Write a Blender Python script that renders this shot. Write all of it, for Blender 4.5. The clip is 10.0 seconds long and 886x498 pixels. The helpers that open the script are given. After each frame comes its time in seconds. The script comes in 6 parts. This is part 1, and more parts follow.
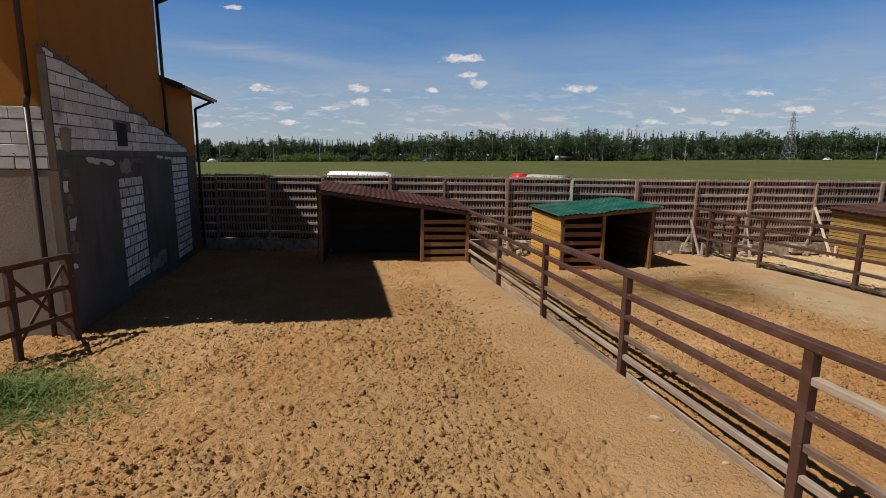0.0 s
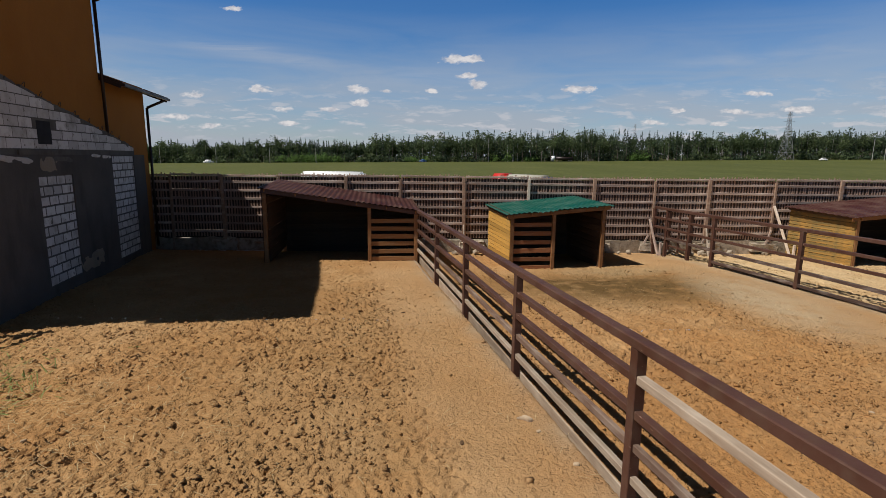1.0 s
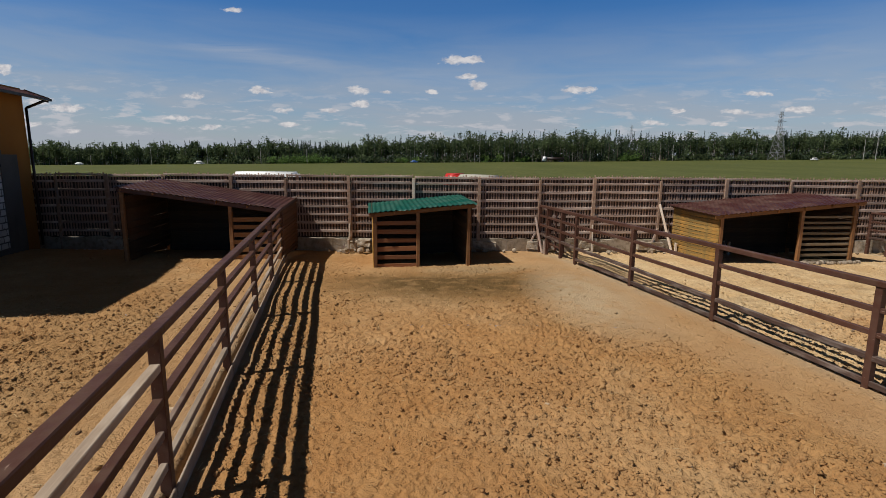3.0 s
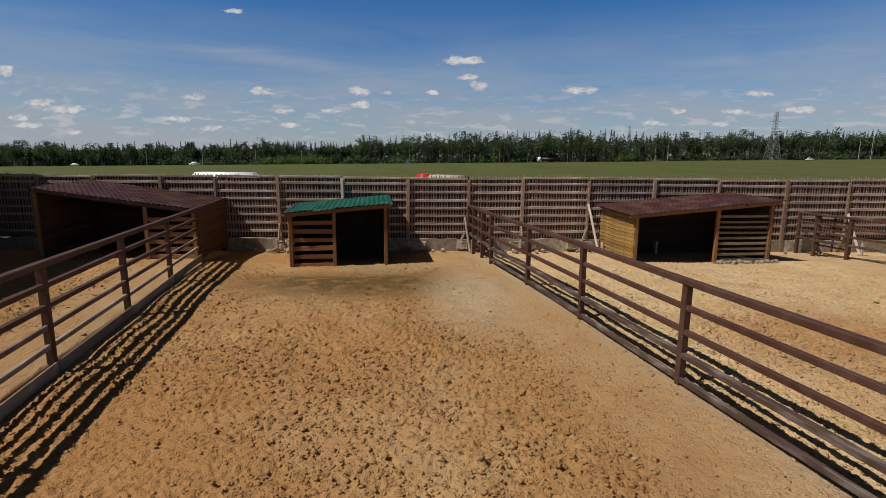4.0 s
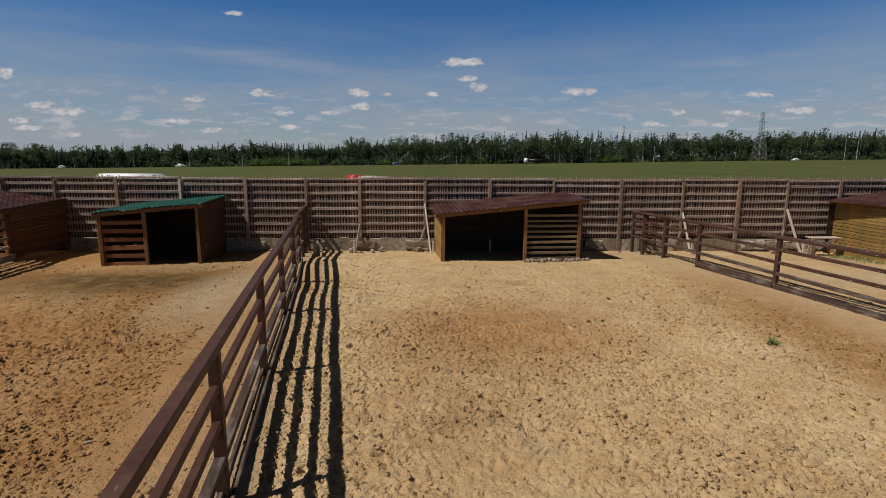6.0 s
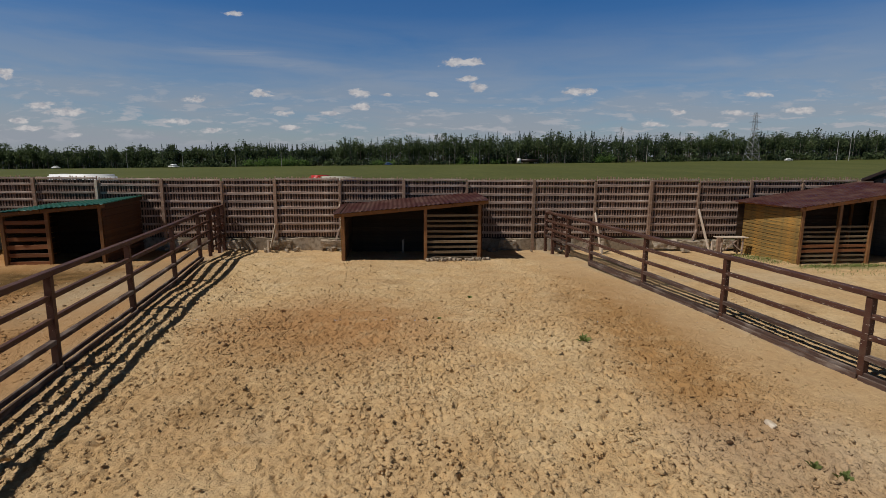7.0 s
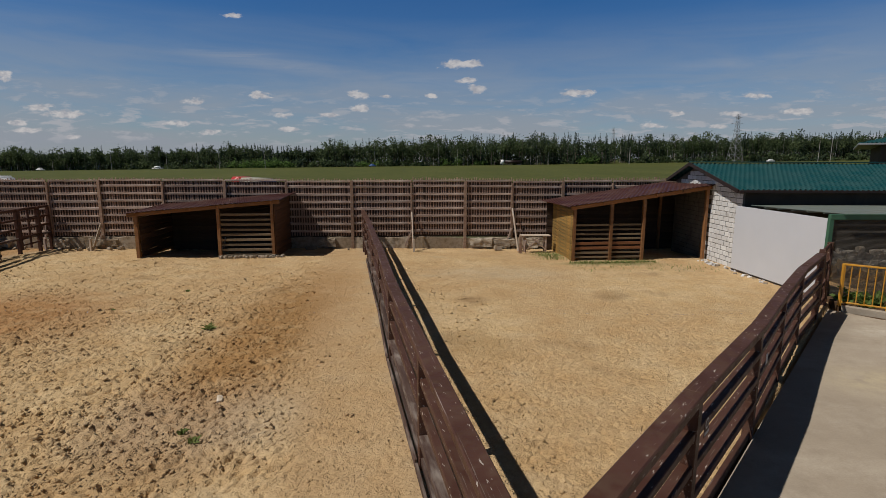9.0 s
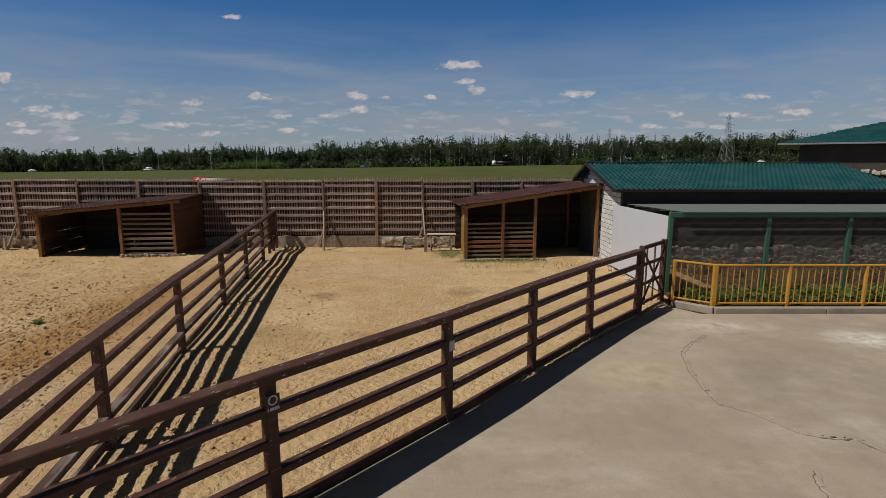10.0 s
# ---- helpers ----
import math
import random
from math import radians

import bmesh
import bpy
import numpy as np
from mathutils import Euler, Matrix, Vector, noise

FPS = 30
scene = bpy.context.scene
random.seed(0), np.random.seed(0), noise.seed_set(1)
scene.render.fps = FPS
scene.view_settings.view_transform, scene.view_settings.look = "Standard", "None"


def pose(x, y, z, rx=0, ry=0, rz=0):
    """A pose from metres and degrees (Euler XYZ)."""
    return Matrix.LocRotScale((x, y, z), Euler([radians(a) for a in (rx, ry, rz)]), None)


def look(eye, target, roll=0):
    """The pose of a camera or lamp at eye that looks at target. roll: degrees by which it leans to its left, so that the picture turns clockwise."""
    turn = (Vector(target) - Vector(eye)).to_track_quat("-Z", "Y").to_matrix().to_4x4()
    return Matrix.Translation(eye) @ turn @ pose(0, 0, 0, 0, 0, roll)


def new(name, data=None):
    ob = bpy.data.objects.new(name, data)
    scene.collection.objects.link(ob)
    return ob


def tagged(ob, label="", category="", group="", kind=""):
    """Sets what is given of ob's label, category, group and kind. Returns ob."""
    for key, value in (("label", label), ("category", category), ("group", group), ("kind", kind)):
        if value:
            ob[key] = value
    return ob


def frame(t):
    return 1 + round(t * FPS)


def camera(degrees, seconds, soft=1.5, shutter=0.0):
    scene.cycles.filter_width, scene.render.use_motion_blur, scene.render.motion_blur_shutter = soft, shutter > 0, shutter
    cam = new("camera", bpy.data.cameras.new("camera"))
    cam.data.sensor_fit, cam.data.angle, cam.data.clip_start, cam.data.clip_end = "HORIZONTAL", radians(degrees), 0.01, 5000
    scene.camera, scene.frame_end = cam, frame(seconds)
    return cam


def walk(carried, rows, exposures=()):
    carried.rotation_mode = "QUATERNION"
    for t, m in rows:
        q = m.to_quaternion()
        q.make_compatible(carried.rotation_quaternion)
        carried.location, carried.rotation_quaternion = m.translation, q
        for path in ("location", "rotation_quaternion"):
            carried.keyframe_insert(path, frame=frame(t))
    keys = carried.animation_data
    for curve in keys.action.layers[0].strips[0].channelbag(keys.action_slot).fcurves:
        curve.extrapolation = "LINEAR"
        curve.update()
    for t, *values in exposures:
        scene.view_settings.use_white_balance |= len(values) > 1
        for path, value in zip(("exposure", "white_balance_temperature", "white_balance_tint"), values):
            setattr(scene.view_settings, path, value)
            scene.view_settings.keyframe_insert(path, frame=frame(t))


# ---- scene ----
cam = camera(81.1, 10.0, soft=0.65)
METRES, EYE, TILT, LEAN, TURN = 36.05, 4.1, 0.0, 0.0, 0.0
ROWS = [
    (0.0, 0.0, 0.0, 0.0, 0.13, -10.2, -0.7),
    (0.5, 0.026, 0.0026, -0.0007, 0.12, -10.18, -0.66),
    (1.0, 0.0547, 0.0039, -0.0016, 0.09, -10.12, -0.62),
    (1.5, 0.0863, 0.0033, -0.0018, 0.09, -10.11, -0.6),
    (2.0, 0.1214, 0.0023, -0.002, 0.1, -10.09, -0.57),
    (3.5, 0.2462, -0.0016, -0.0024, 0.15, -10.0, -0.45),
    (4.0, 0.294, -0.0035, -0.0021, 0.2, -9.97, -0.42),
    (4.5, 0.3447, -0.0055, -0.0023, 0.24, -9.94, -0.41),
    (5.0, 0.3976, -0.008, -0.0026, 0.25, -9.88, -0.36),
    (6.5, 0.564, -0.0176, -0.0011, 0.18, -9.8, -0.27),
    (7.0, 0.6222, -0.0223, -0.0005, 0.2, -9.79, -0.26),
    (7.5, 0.6827, -0.0274, -0.0003, 0.18, -9.76, -0.24),
    (8.0, 0.7452, -0.0332, 0.0, 0.17, -9.72, -0.21),
    (8.5, 0.8086, -0.0391, -0.0, 0.11, -9.67, -0.17),
    (9.0, 0.8713, -0.0463, -0.0, 0.09, -9.63, -0.18),
    (9.5, 0.9336, -0.0535, -0.0001, 0.05, -9.6, -0.14),
    (10.0, 0.9973, -0.0589, -0.0006, 0.02, -9.53, -0.11),
]
walk(cam, [(t, pose(0, 0, EYE, TILT, LEAN, TURN) @ pose(METRES * x, METRES * y, METRES * z, 90 + pitch, roll, yaw)) for t, x, y, z, yaw, pitch, roll in ROWS],
     exposures=[(0.0, 0.0), (1.5, -0.05), (4.0, -0.22), (6.5, -0.45), (8.5, -0.52), (10.0, -0.52)])

# ---- light ----
SUN_DIR = Vector((-0.65, -0.26, 1.0)).normalized()
sun_data = bpy.data.lights.new("sun", "SUN")
sun_data.energy, sun_data.angle, sun_data.color = 5.0, radians(0.55), (1.0, 0.955, 0.89)
sun = new("sun", sun_data)
sun.matrix_world = look(SUN_DIR * 60, (0, 0, 0))

world = bpy.data.worlds.new("sky")
scene.world = world
world.use_nodes = True
wt = world.node_tree
wt.nodes.clear()


def add_node(tree, kind, operation="", data_type="", blend_type="", feature=""):
    n = tree.nodes.new(kind)
    if operation:
        n.operation = operation
    if data_type:
        n.data_type = data_type
    if blend_type:
        n.blend_type = blend_type
    if feature:
        n.feature = feature
    return n


def wnode(kind, operation="", data_type=""):
    return add_node(wt, kind, operation, data_type)


sky = wnode("ShaderNodeTexSky")
sky.sky_type, sky.sun_disc = "NISHITA", False
sky.sun_elevation = math.asin(SUN_DIR.z)
sky.sun_rotation = math.atan2(SUN_DIR.x, SUN_DIR.y)
sky.altitude, sky.air_density, sky.dust_density, sky.ozone_density = 150, 1.0, 0.4, 1.6
# blue above the fields, pale towards the horizon
wcoord = wnode("ShaderNodeTexCoord")
wsep = wnode("ShaderNodeSeparateXYZ")
wt.links.new(wcoord.outputs["Generated"], wsep.inputs[0])
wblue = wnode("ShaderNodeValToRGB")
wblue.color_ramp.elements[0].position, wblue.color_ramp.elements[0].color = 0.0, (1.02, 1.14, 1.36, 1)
# overhead the tint is dimmed and greyed to cut fill light in shadows
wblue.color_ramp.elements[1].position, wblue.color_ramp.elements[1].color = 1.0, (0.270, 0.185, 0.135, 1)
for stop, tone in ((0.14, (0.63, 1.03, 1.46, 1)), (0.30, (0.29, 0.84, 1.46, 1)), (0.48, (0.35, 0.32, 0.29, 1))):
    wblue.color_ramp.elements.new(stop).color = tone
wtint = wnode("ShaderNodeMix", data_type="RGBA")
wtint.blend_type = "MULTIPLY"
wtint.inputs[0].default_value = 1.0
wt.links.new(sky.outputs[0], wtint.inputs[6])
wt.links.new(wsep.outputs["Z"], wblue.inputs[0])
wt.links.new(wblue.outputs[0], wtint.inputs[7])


def wmath(op, a, b=0.0, clamp=False):
    n = wnode("ShaderNodeMath", operation=op)
    n.use_clamp = clamp
    for value, slot in ((a, 0), (b, 1)):
        if isinstance(value, (int, float)):
            n.inputs[slot].default_value = value
        else:
            wt.links.new(value, n.inputs[slot])
    return n.outputs[0]


def wrange(value, lo, hi, to_lo=0.0, to_hi=1.0, smooth=False):
    n = wnode("ShaderNodeMapRange")
    if smooth:
        n.interpolation_type = "SMOOTHSTEP"
    for slot, number in ((1, lo), (2, hi), (3, to_lo), (4, to_hi)):
        n.inputs[slot].default_value = number
    wt.links.new(value, n.inputs[0])
    return n.outputs[0]


def wplace(vector, scale, shift=(0, 0, 0), turn=0.0):
    n = wnode("ShaderNodeMapping")
    n.inputs["Scale"].default_value, n.inputs["Location"].default_value, n.inputs["Rotation"].default_value = scale, shift, (0, 0, turn)
    wt.links.new(vector, n.inputs[0])
    return n.outputs[0]


def wnoise(vector, scale, detail=6, rough=0.55, wobble=0.0):
    n = wnode("ShaderNodeTexNoise")
    n.inputs["Scale"].default_value, n.inputs["Detail"].default_value, n.inputs["Roughness"].default_value, n.inputs["Distortion"].default_value = scale, detail, rough, wobble
    wt.links.new(vector, n.inputs["Vector"])
    return n.outputs["Fac"]


def wover(fac, under, colour):
    n = wnode("ShaderNodeMix", data_type="RGBA")
    wt.links.new(fac, n.inputs[0])
    wt.links.new(under, n.inputs[6])
    if isinstance(colour, tuple):
        n.inputs[7].default_value = (*colour, 1)
    else:
        wt.links.new(colour, n.inputs[7])
    return n.outputs[2]


# the northern sky as a flat map: u to the east, v upwards, both as slopes of the sight line
ahead = wmath("MAXIMUM", wsep.outputs["Y"], 0.02)
wflat = wnode("ShaderNodeCombineXYZ")
wt.links.new(wmath("DIVIDE", wsep.outputs["X"], ahead), wflat.inputs[0])
wt.links.new(wmath("DIVIDE", wsep.outputs["Z"], ahead), wflat.inputs[1])
flat = wflat.outputs[0]
facing = wrange(wsep.outputs["Y"], 0.15, 0.5)
# pale veil, thickest low down, with soft streaks
streaks = wrange(wnoise(wplace(wcoord.outputs["Generated"], (2.2, 2.2, 15.0)), 1.5, 7, 0.55, 0.6), 0.18, 0.60)
# halved towards the south to lessen fill light on the fence
veil = wmath("MULTIPLY", wmath("MULTIPLY", streaks, wrange(wsep.outputs["Y"], -0.4, 0.4, 0.5, 1.0)), wrange(wsep.outputs["Z"], 0.03, 0.25, 0.98, 0.03))
air = wover(veil, wtint.outputs[2], (6.1, 6.7, 7.7))
# two long combed streaks of ice cloud
for u, v, wide, tall, turn, amount in ((-0.36, 0.186, 0.23, 0.022, -8.0, 0.62), (0.62, 0.188, 0.36, 0.018, 5.0, 0.40), (-0.05, 0.145, 0.36, 0.03, -2.0, 0.28)):
    c, k = math.cos(radians(turn)), math.sin(radians(turn))
    at = wplace(wplace(flat, (1, 1, 0), (-c * u - k * v, k * u - c * v, 0), -radians(turn)), (1 / wide, 1 / tall, 0))
    gone = wnode("ShaderNodeVectorMath", operation="LENGTH")
    wt.links.new(at, gone.inputs[0])
    comb = wrange(wnoise(wplace(flat, (5.0, 46.0, 1), (0, 0, 0), -radians(turn)), 1.0, 6, 0.6, 0.8), 0.30, 0.72)
    band = wmath("MULTIPLY", wrange(gone.outputs["Value"], 1.0, 0.0, smooth=True), comb)
    air = wover(wmath("MULTIPLY", wmath("MULTIPLY", band, facing), amount), air, (7.4, 7.9, 8.9))
# fair-weather heaps: centre, half width and half height of each
HEAPS = [(-0.817, 0.1545, 0.023, 0.0129), (-0.758, 0.0969, 0.035, 0.0106), (-0.709, 0.0858, 0.053, 0.0106), (-0.789, 0.0554, 0.048, 0.0068), (-0.801, 0.0686, 0.027, 0.0068), (-0.701, 0.0427, 0.019, 0.0053), (-0.464, 0.1074, 0.034, 0.0083), (-0.344, 0.1201, 0.034, 0.0083), (-0.503, 0.0678, 0.035, 0.0068), (-0.442, 0.0521, 0.027, 0.0076), (-0.298, 0.0847, 0.023, 0.0076), (-0.162, 0.1214, 0.024, 0.0121), (-0.158, 0.0971, 0.024, 0.0091), (-0.217, 0.0853, 0.024, 0.0053),
         (-0.294, 0.0589, 0.031, 0.0061), (-0.388, 0.2605, 0.026, 0.0061), (-0.109, 0.1190, 0.016, 0.0053), (-0.023, 0.1201, 0.014, 0.0061), (0.030, 0.1774, 0.057, 0.0114), (0.042, 0.1480, 0.023, 0.0076), (0.060, 0.1325, 0.024, 0.0114), (0.247, 0.1253, 0.042, 0.0099), (0.390, 0.0673, 0.038, 0.0076), (0.664, 0.0938, 0.043, 0.0091), (0.582, 0.1215, 0.030, 0.0076), (0.545, 0.0895, 0.038, 0.0068), (0.518, 0.0653, 0.022, 0.0061), (0.436, 0.0887, 0.020, 0.0068)]
ragged = wnoise(wplace(flat, (42.0, 80.0, 1)), 1.0, 7, 0.62, 0.3)
fullest = None
for u, v, wide, tall in HEAPS:
    gone = wnode("ShaderNodeVectorMath", operation="LENGTH")
    wt.links.new(wplace(flat, (1 / wide, 1 / tall, 0), (-u / wide, -v / tall, 0)), gone.inputs[0])
    inner = wmath("SUBTRACT", 1.0, gone.outputs["Value"])
    fullest = inner if fullest is None else wmath("MAXIMUM", fullest, inner)
heap = wrange(wmath("ADD", fullest, wmath("MULTIPLY", wmath("SUBTRACT", ragged, 0.5), 2.1)), 0.16, 0.62, smooth=True)
# rows of small distant heaps, crowding towards the horizon
field = wnoise(wplace(flat, (17.0, 74.0, 1), (3.7, 1.3, 0)), 1.0, 6, 0.60, 0.25)
low = wmath("MULTIPLY", wrange(wsep.outputs["Z"], 0.018, 0.04), wrange(wsep.outputs["Z"], 0.135, 0.06))
rows = wmath("MULTIPLY", wrange(field, 0.51, 0.64, smooth=True), low)
lit = wrange(wnoise(wplace(flat, (60.0, 105.0, 1), (0, 0.9, 0)), 1.0, 5, 0.6), 0.36, 0.60)
puff = wnode("ShaderNodeMix", data_type="RGBA")
puff.inputs[6].default_value, puff.inputs[7].default_value = (7.6, 7.7, 8.5, 1), (12.2, 11.7, 11.6, 1)
wt.links.new(lit, puff.inputs[0])
air = wover(wmath("MULTIPLY", wmath("MULTIPLY", rows, facing), 0.72), air, (9.0, 9.0, 9.6))
air = wover(wmath("MULTIPLY", wmath("MULTIPLY", heap, facing), 0.90), air, puff.outputs[2])
wbg = wnode("ShaderNodeBackground")
wbg.inputs["Strength"].default_value = 0.063
wout = wnode("ShaderNodeOutputWorld")
wt.links.new(air, wbg.inputs["Color"])
wt.links.new(wbg.outputs[0], wout.inputs[0])


# ---- materials ----
class Mat:
    """Small builder for node materials."""

    def __init__(self, name, rough=0.8, metal=0.0, spec=0.3):
        self.m = bpy.data.materials.new(name)
        self.m.use_nodes = True
        self.t = self.m.node_tree
        self.b = self.t.nodes["Principled BSDF"]
        self.b.inputs["Roughness"].default_value = rough
        self.b.inputs["Metallic"].default_value = metal
        self.b.inputs["Specular IOR Level"].default_value = spec
        self.geo = None

    def node(self, kind, operation="", data_type="", blend_type="", feature=""):
        return add_node(self.t, kind, operation, data_type, blend_type, feature)

    def link(self, a, b):
        self.t.links.new(a, b)

    def place(self, scale=(1, 1, 1), where="Object"):
        c = self.node("ShaderNodeTexCoord")
        m = self.node("ShaderNodeMapping")
        m.inputs["Scale"].default_value = scale
        self.link(c.outputs[where], m.inputs[0])
        return m.outputs[0]

    def world(self, scale=(1, 1, 1)):
        c = self.node("ShaderNodeNewGeometry")
        m = self.node("ShaderNodeMapping")
        m.inputs["Scale"].default_value = scale
        self.link(c.outputs["Position"], m.inputs[0])
        return m.outputs[0]

    def noise(self, vec, scale, detail=4, lo=0.35, hi=0.65, rough=0.55):
        n = self.node("ShaderNodeTexNoise")
        n.inputs["Scale"].default_value, n.inputs["Detail"].default_value, n.inputs["Roughness"].default_value = scale, detail, rough
        self.link(vec, n.inputs["Vector"])
        r = self.node("ShaderNodeMapRange")
        r.inputs[1].default_value, r.inputs[2].default_value = lo, hi
        self.link(n.outputs["Fac"], r.inputs[0])
        return r.outputs[0]

    def mix(self, fac, a, b, blend="MIX"):
        n = self.node("ShaderNodeMix", data_type="RGBA", blend_type=blend)
        for value, slot in ((fac, 0), (a, 6), (b, 7)):
            if isinstance(value, (int, float)):
                n.inputs[slot].default_value = value
            elif isinstance(value, tuple):
                n.inputs[slot].default_value = (*value, 1)
            else:
                self.link(value, n.inputs[slot])
        return n.outputs[2]

    def math(self, op, a, b=0.0):
        n = self.node("ShaderNodeMath", operation=op)
        n.use_clamp = True
        for value, slot in ((a, 0), (b, 1)):
            if isinstance(value, (int, float)):
                n.inputs[slot].default_value = value
            else:
                self.link(value, n.inputs[slot])
        return n.outputs[0]

    def random(self):
        return self.node("ShaderNodeObjectInfo").outputs["Random"]

    def island(self):
        return self.node("ShaderNodeNewGeometry").outputs["Random Per Island"]

    def bump(self, height, strength=0.4, distance=0.02):
        n = self.node("ShaderNodeBump")
        n.inputs["Strength"].default_value, n.inputs["Distance"].default_value = strength, distance
        self.link(height, n.inputs["Height"])
        self.link(n.outputs[0], self.b.inputs["Normal"])

    def colour(self, c):
        if isinstance(c, tuple):
            self.b.inputs["Base Color"].default_value = (*c, 1)
        else:
            self.link(c, self.b.inputs["Base Color"])

    def roughness(self, fac, lo, hi):
        r = self.node("ShaderNodeMapRange")
        r.inputs[3].default_value, r.inputs[4].default_value = lo, hi
        self.link(fac, r.inputs[0])
        self.link(r.outputs[0], self.b.inputs["Roughness"])


def wood(name, dark, light, worn, grain=(2, 30, 30), wear=0.5, rough=0.75):
    """Sawn timber: the grain runs along the local x axis of each piece."""
    k = Mat(name, rough)
    v = k.place(grain)
    rnd = k.random()
    g = k.noise(v, 1.0, 5, 0.3, 0.7, 0.65)
    base = k.mix(g, dark, light)
    w = k.noise(k.place((1.1, 4, 4)), 1.6, 5, 0.62 - 0.3 * wear, 0.95 - 0.25 * wear)
    base = k.mix(w, base, worn)
    hs = k.node("ShaderNodeHueSaturation")
    r = k.node("ShaderNodeMapRange")
    r.inputs[3].default_value, r.inputs[4].default_value = 0.72, 1.2
    k.link(rnd, r.inputs[0])
    k.link(r.outputs[0], hs.inputs["Value"])
    k.link(base, hs.inputs["Color"])
    k.colour(hs.outputs[0])
    k.roughness(g, rough - 0.1, rough + 0.12)
    k.bump(g, 0.35, 0.006)
    return k.m


def paint(name, colour, chipped, rough=0.45, chips=0.7, dirt=(0.16, 0.12, 0.08), spec=0.45):
    """Brush-painted metal or timber with chips, dust and fading."""
    k = Mat(name, rough, 0.0, spec)
    v = k.world((1, 1, 1))
    fade = k.noise(v, 1.3, 5, 0.3, 0.75)
    base = k.mix(fade, colour, tuple(min(1, c * 1.45 + 0.012) for c in colour))
    dust = k.noise(v, 6.0, 6, 0.45, 0.8)
    base = k.mix(k.math("MULTIPLY", dust, 0.28), base, dirt)
    chip = k.noise(k.place((2.2, 9, 9)), 3.2, 6, chips, chips + 0.04)
    base = k.mix(chip, base, chipped)
    scrape = k.noise(k.place((0.7, 30, 30)), 1.5, 5, chips - 0.02, chips + 0.08)
    base = k.mix(k.math("MULTIPLY", scrape, 0.55), base, chipped)
    k.colour(base)
    k.roughness(dust, rough - 0.05, rough + 0.3)
    k.bump(k.noise(v, 25, 4), 0.2, 0.004)
    return k.m


def plaster(name, a, b, stain, scale=1.0, rough=0.92, bumps=0.5):
    k = Mat(name, rough, 0, 0.15)
    v = k.world((1, 1, 1))
    base = k.mix(k.noise(v, 0.7 * scale, 5, 0.3, 0.7), a, b)
    base = k.mix(k.noise(k.world((1.6, 1.6, 0.5)), 1.1 * scale, 6, 0.52, 0.8), base, stain)
    fine = k.noise(v, 22 * scale, 5, 0.2, 0.8)
    base = k.mix(k.math("MULTIPLY", fine, 0.25), base, tuple(c * 0.6 for c in a))
    k.colour(base)
    k.bump(fine, bumps, 0.008)
    return k.m


def roof_metal(name, colour, dust=(0.22, 0.17, 0.12), amount=0.35, rough=0.35):
    k = Mat(name, rough, 0.0, 0.35)
    v = k.world((1, 1, 1))
    d = k.noise(v, 1.5, 6, 0.4, 0.75)
    base = k.mix(k.math("MULTIPLY", d, amount), colour, dust)
    base = k.mix(k.math("MULTIPLY", k.noise(v, 9, 5, 0.5, 0.8), amount * 0.6), base, tuple(c * 0.5 for c in colour))
    k.colour(base)
    k.roughness(d, rough, rough + 0.35)
    return k.m


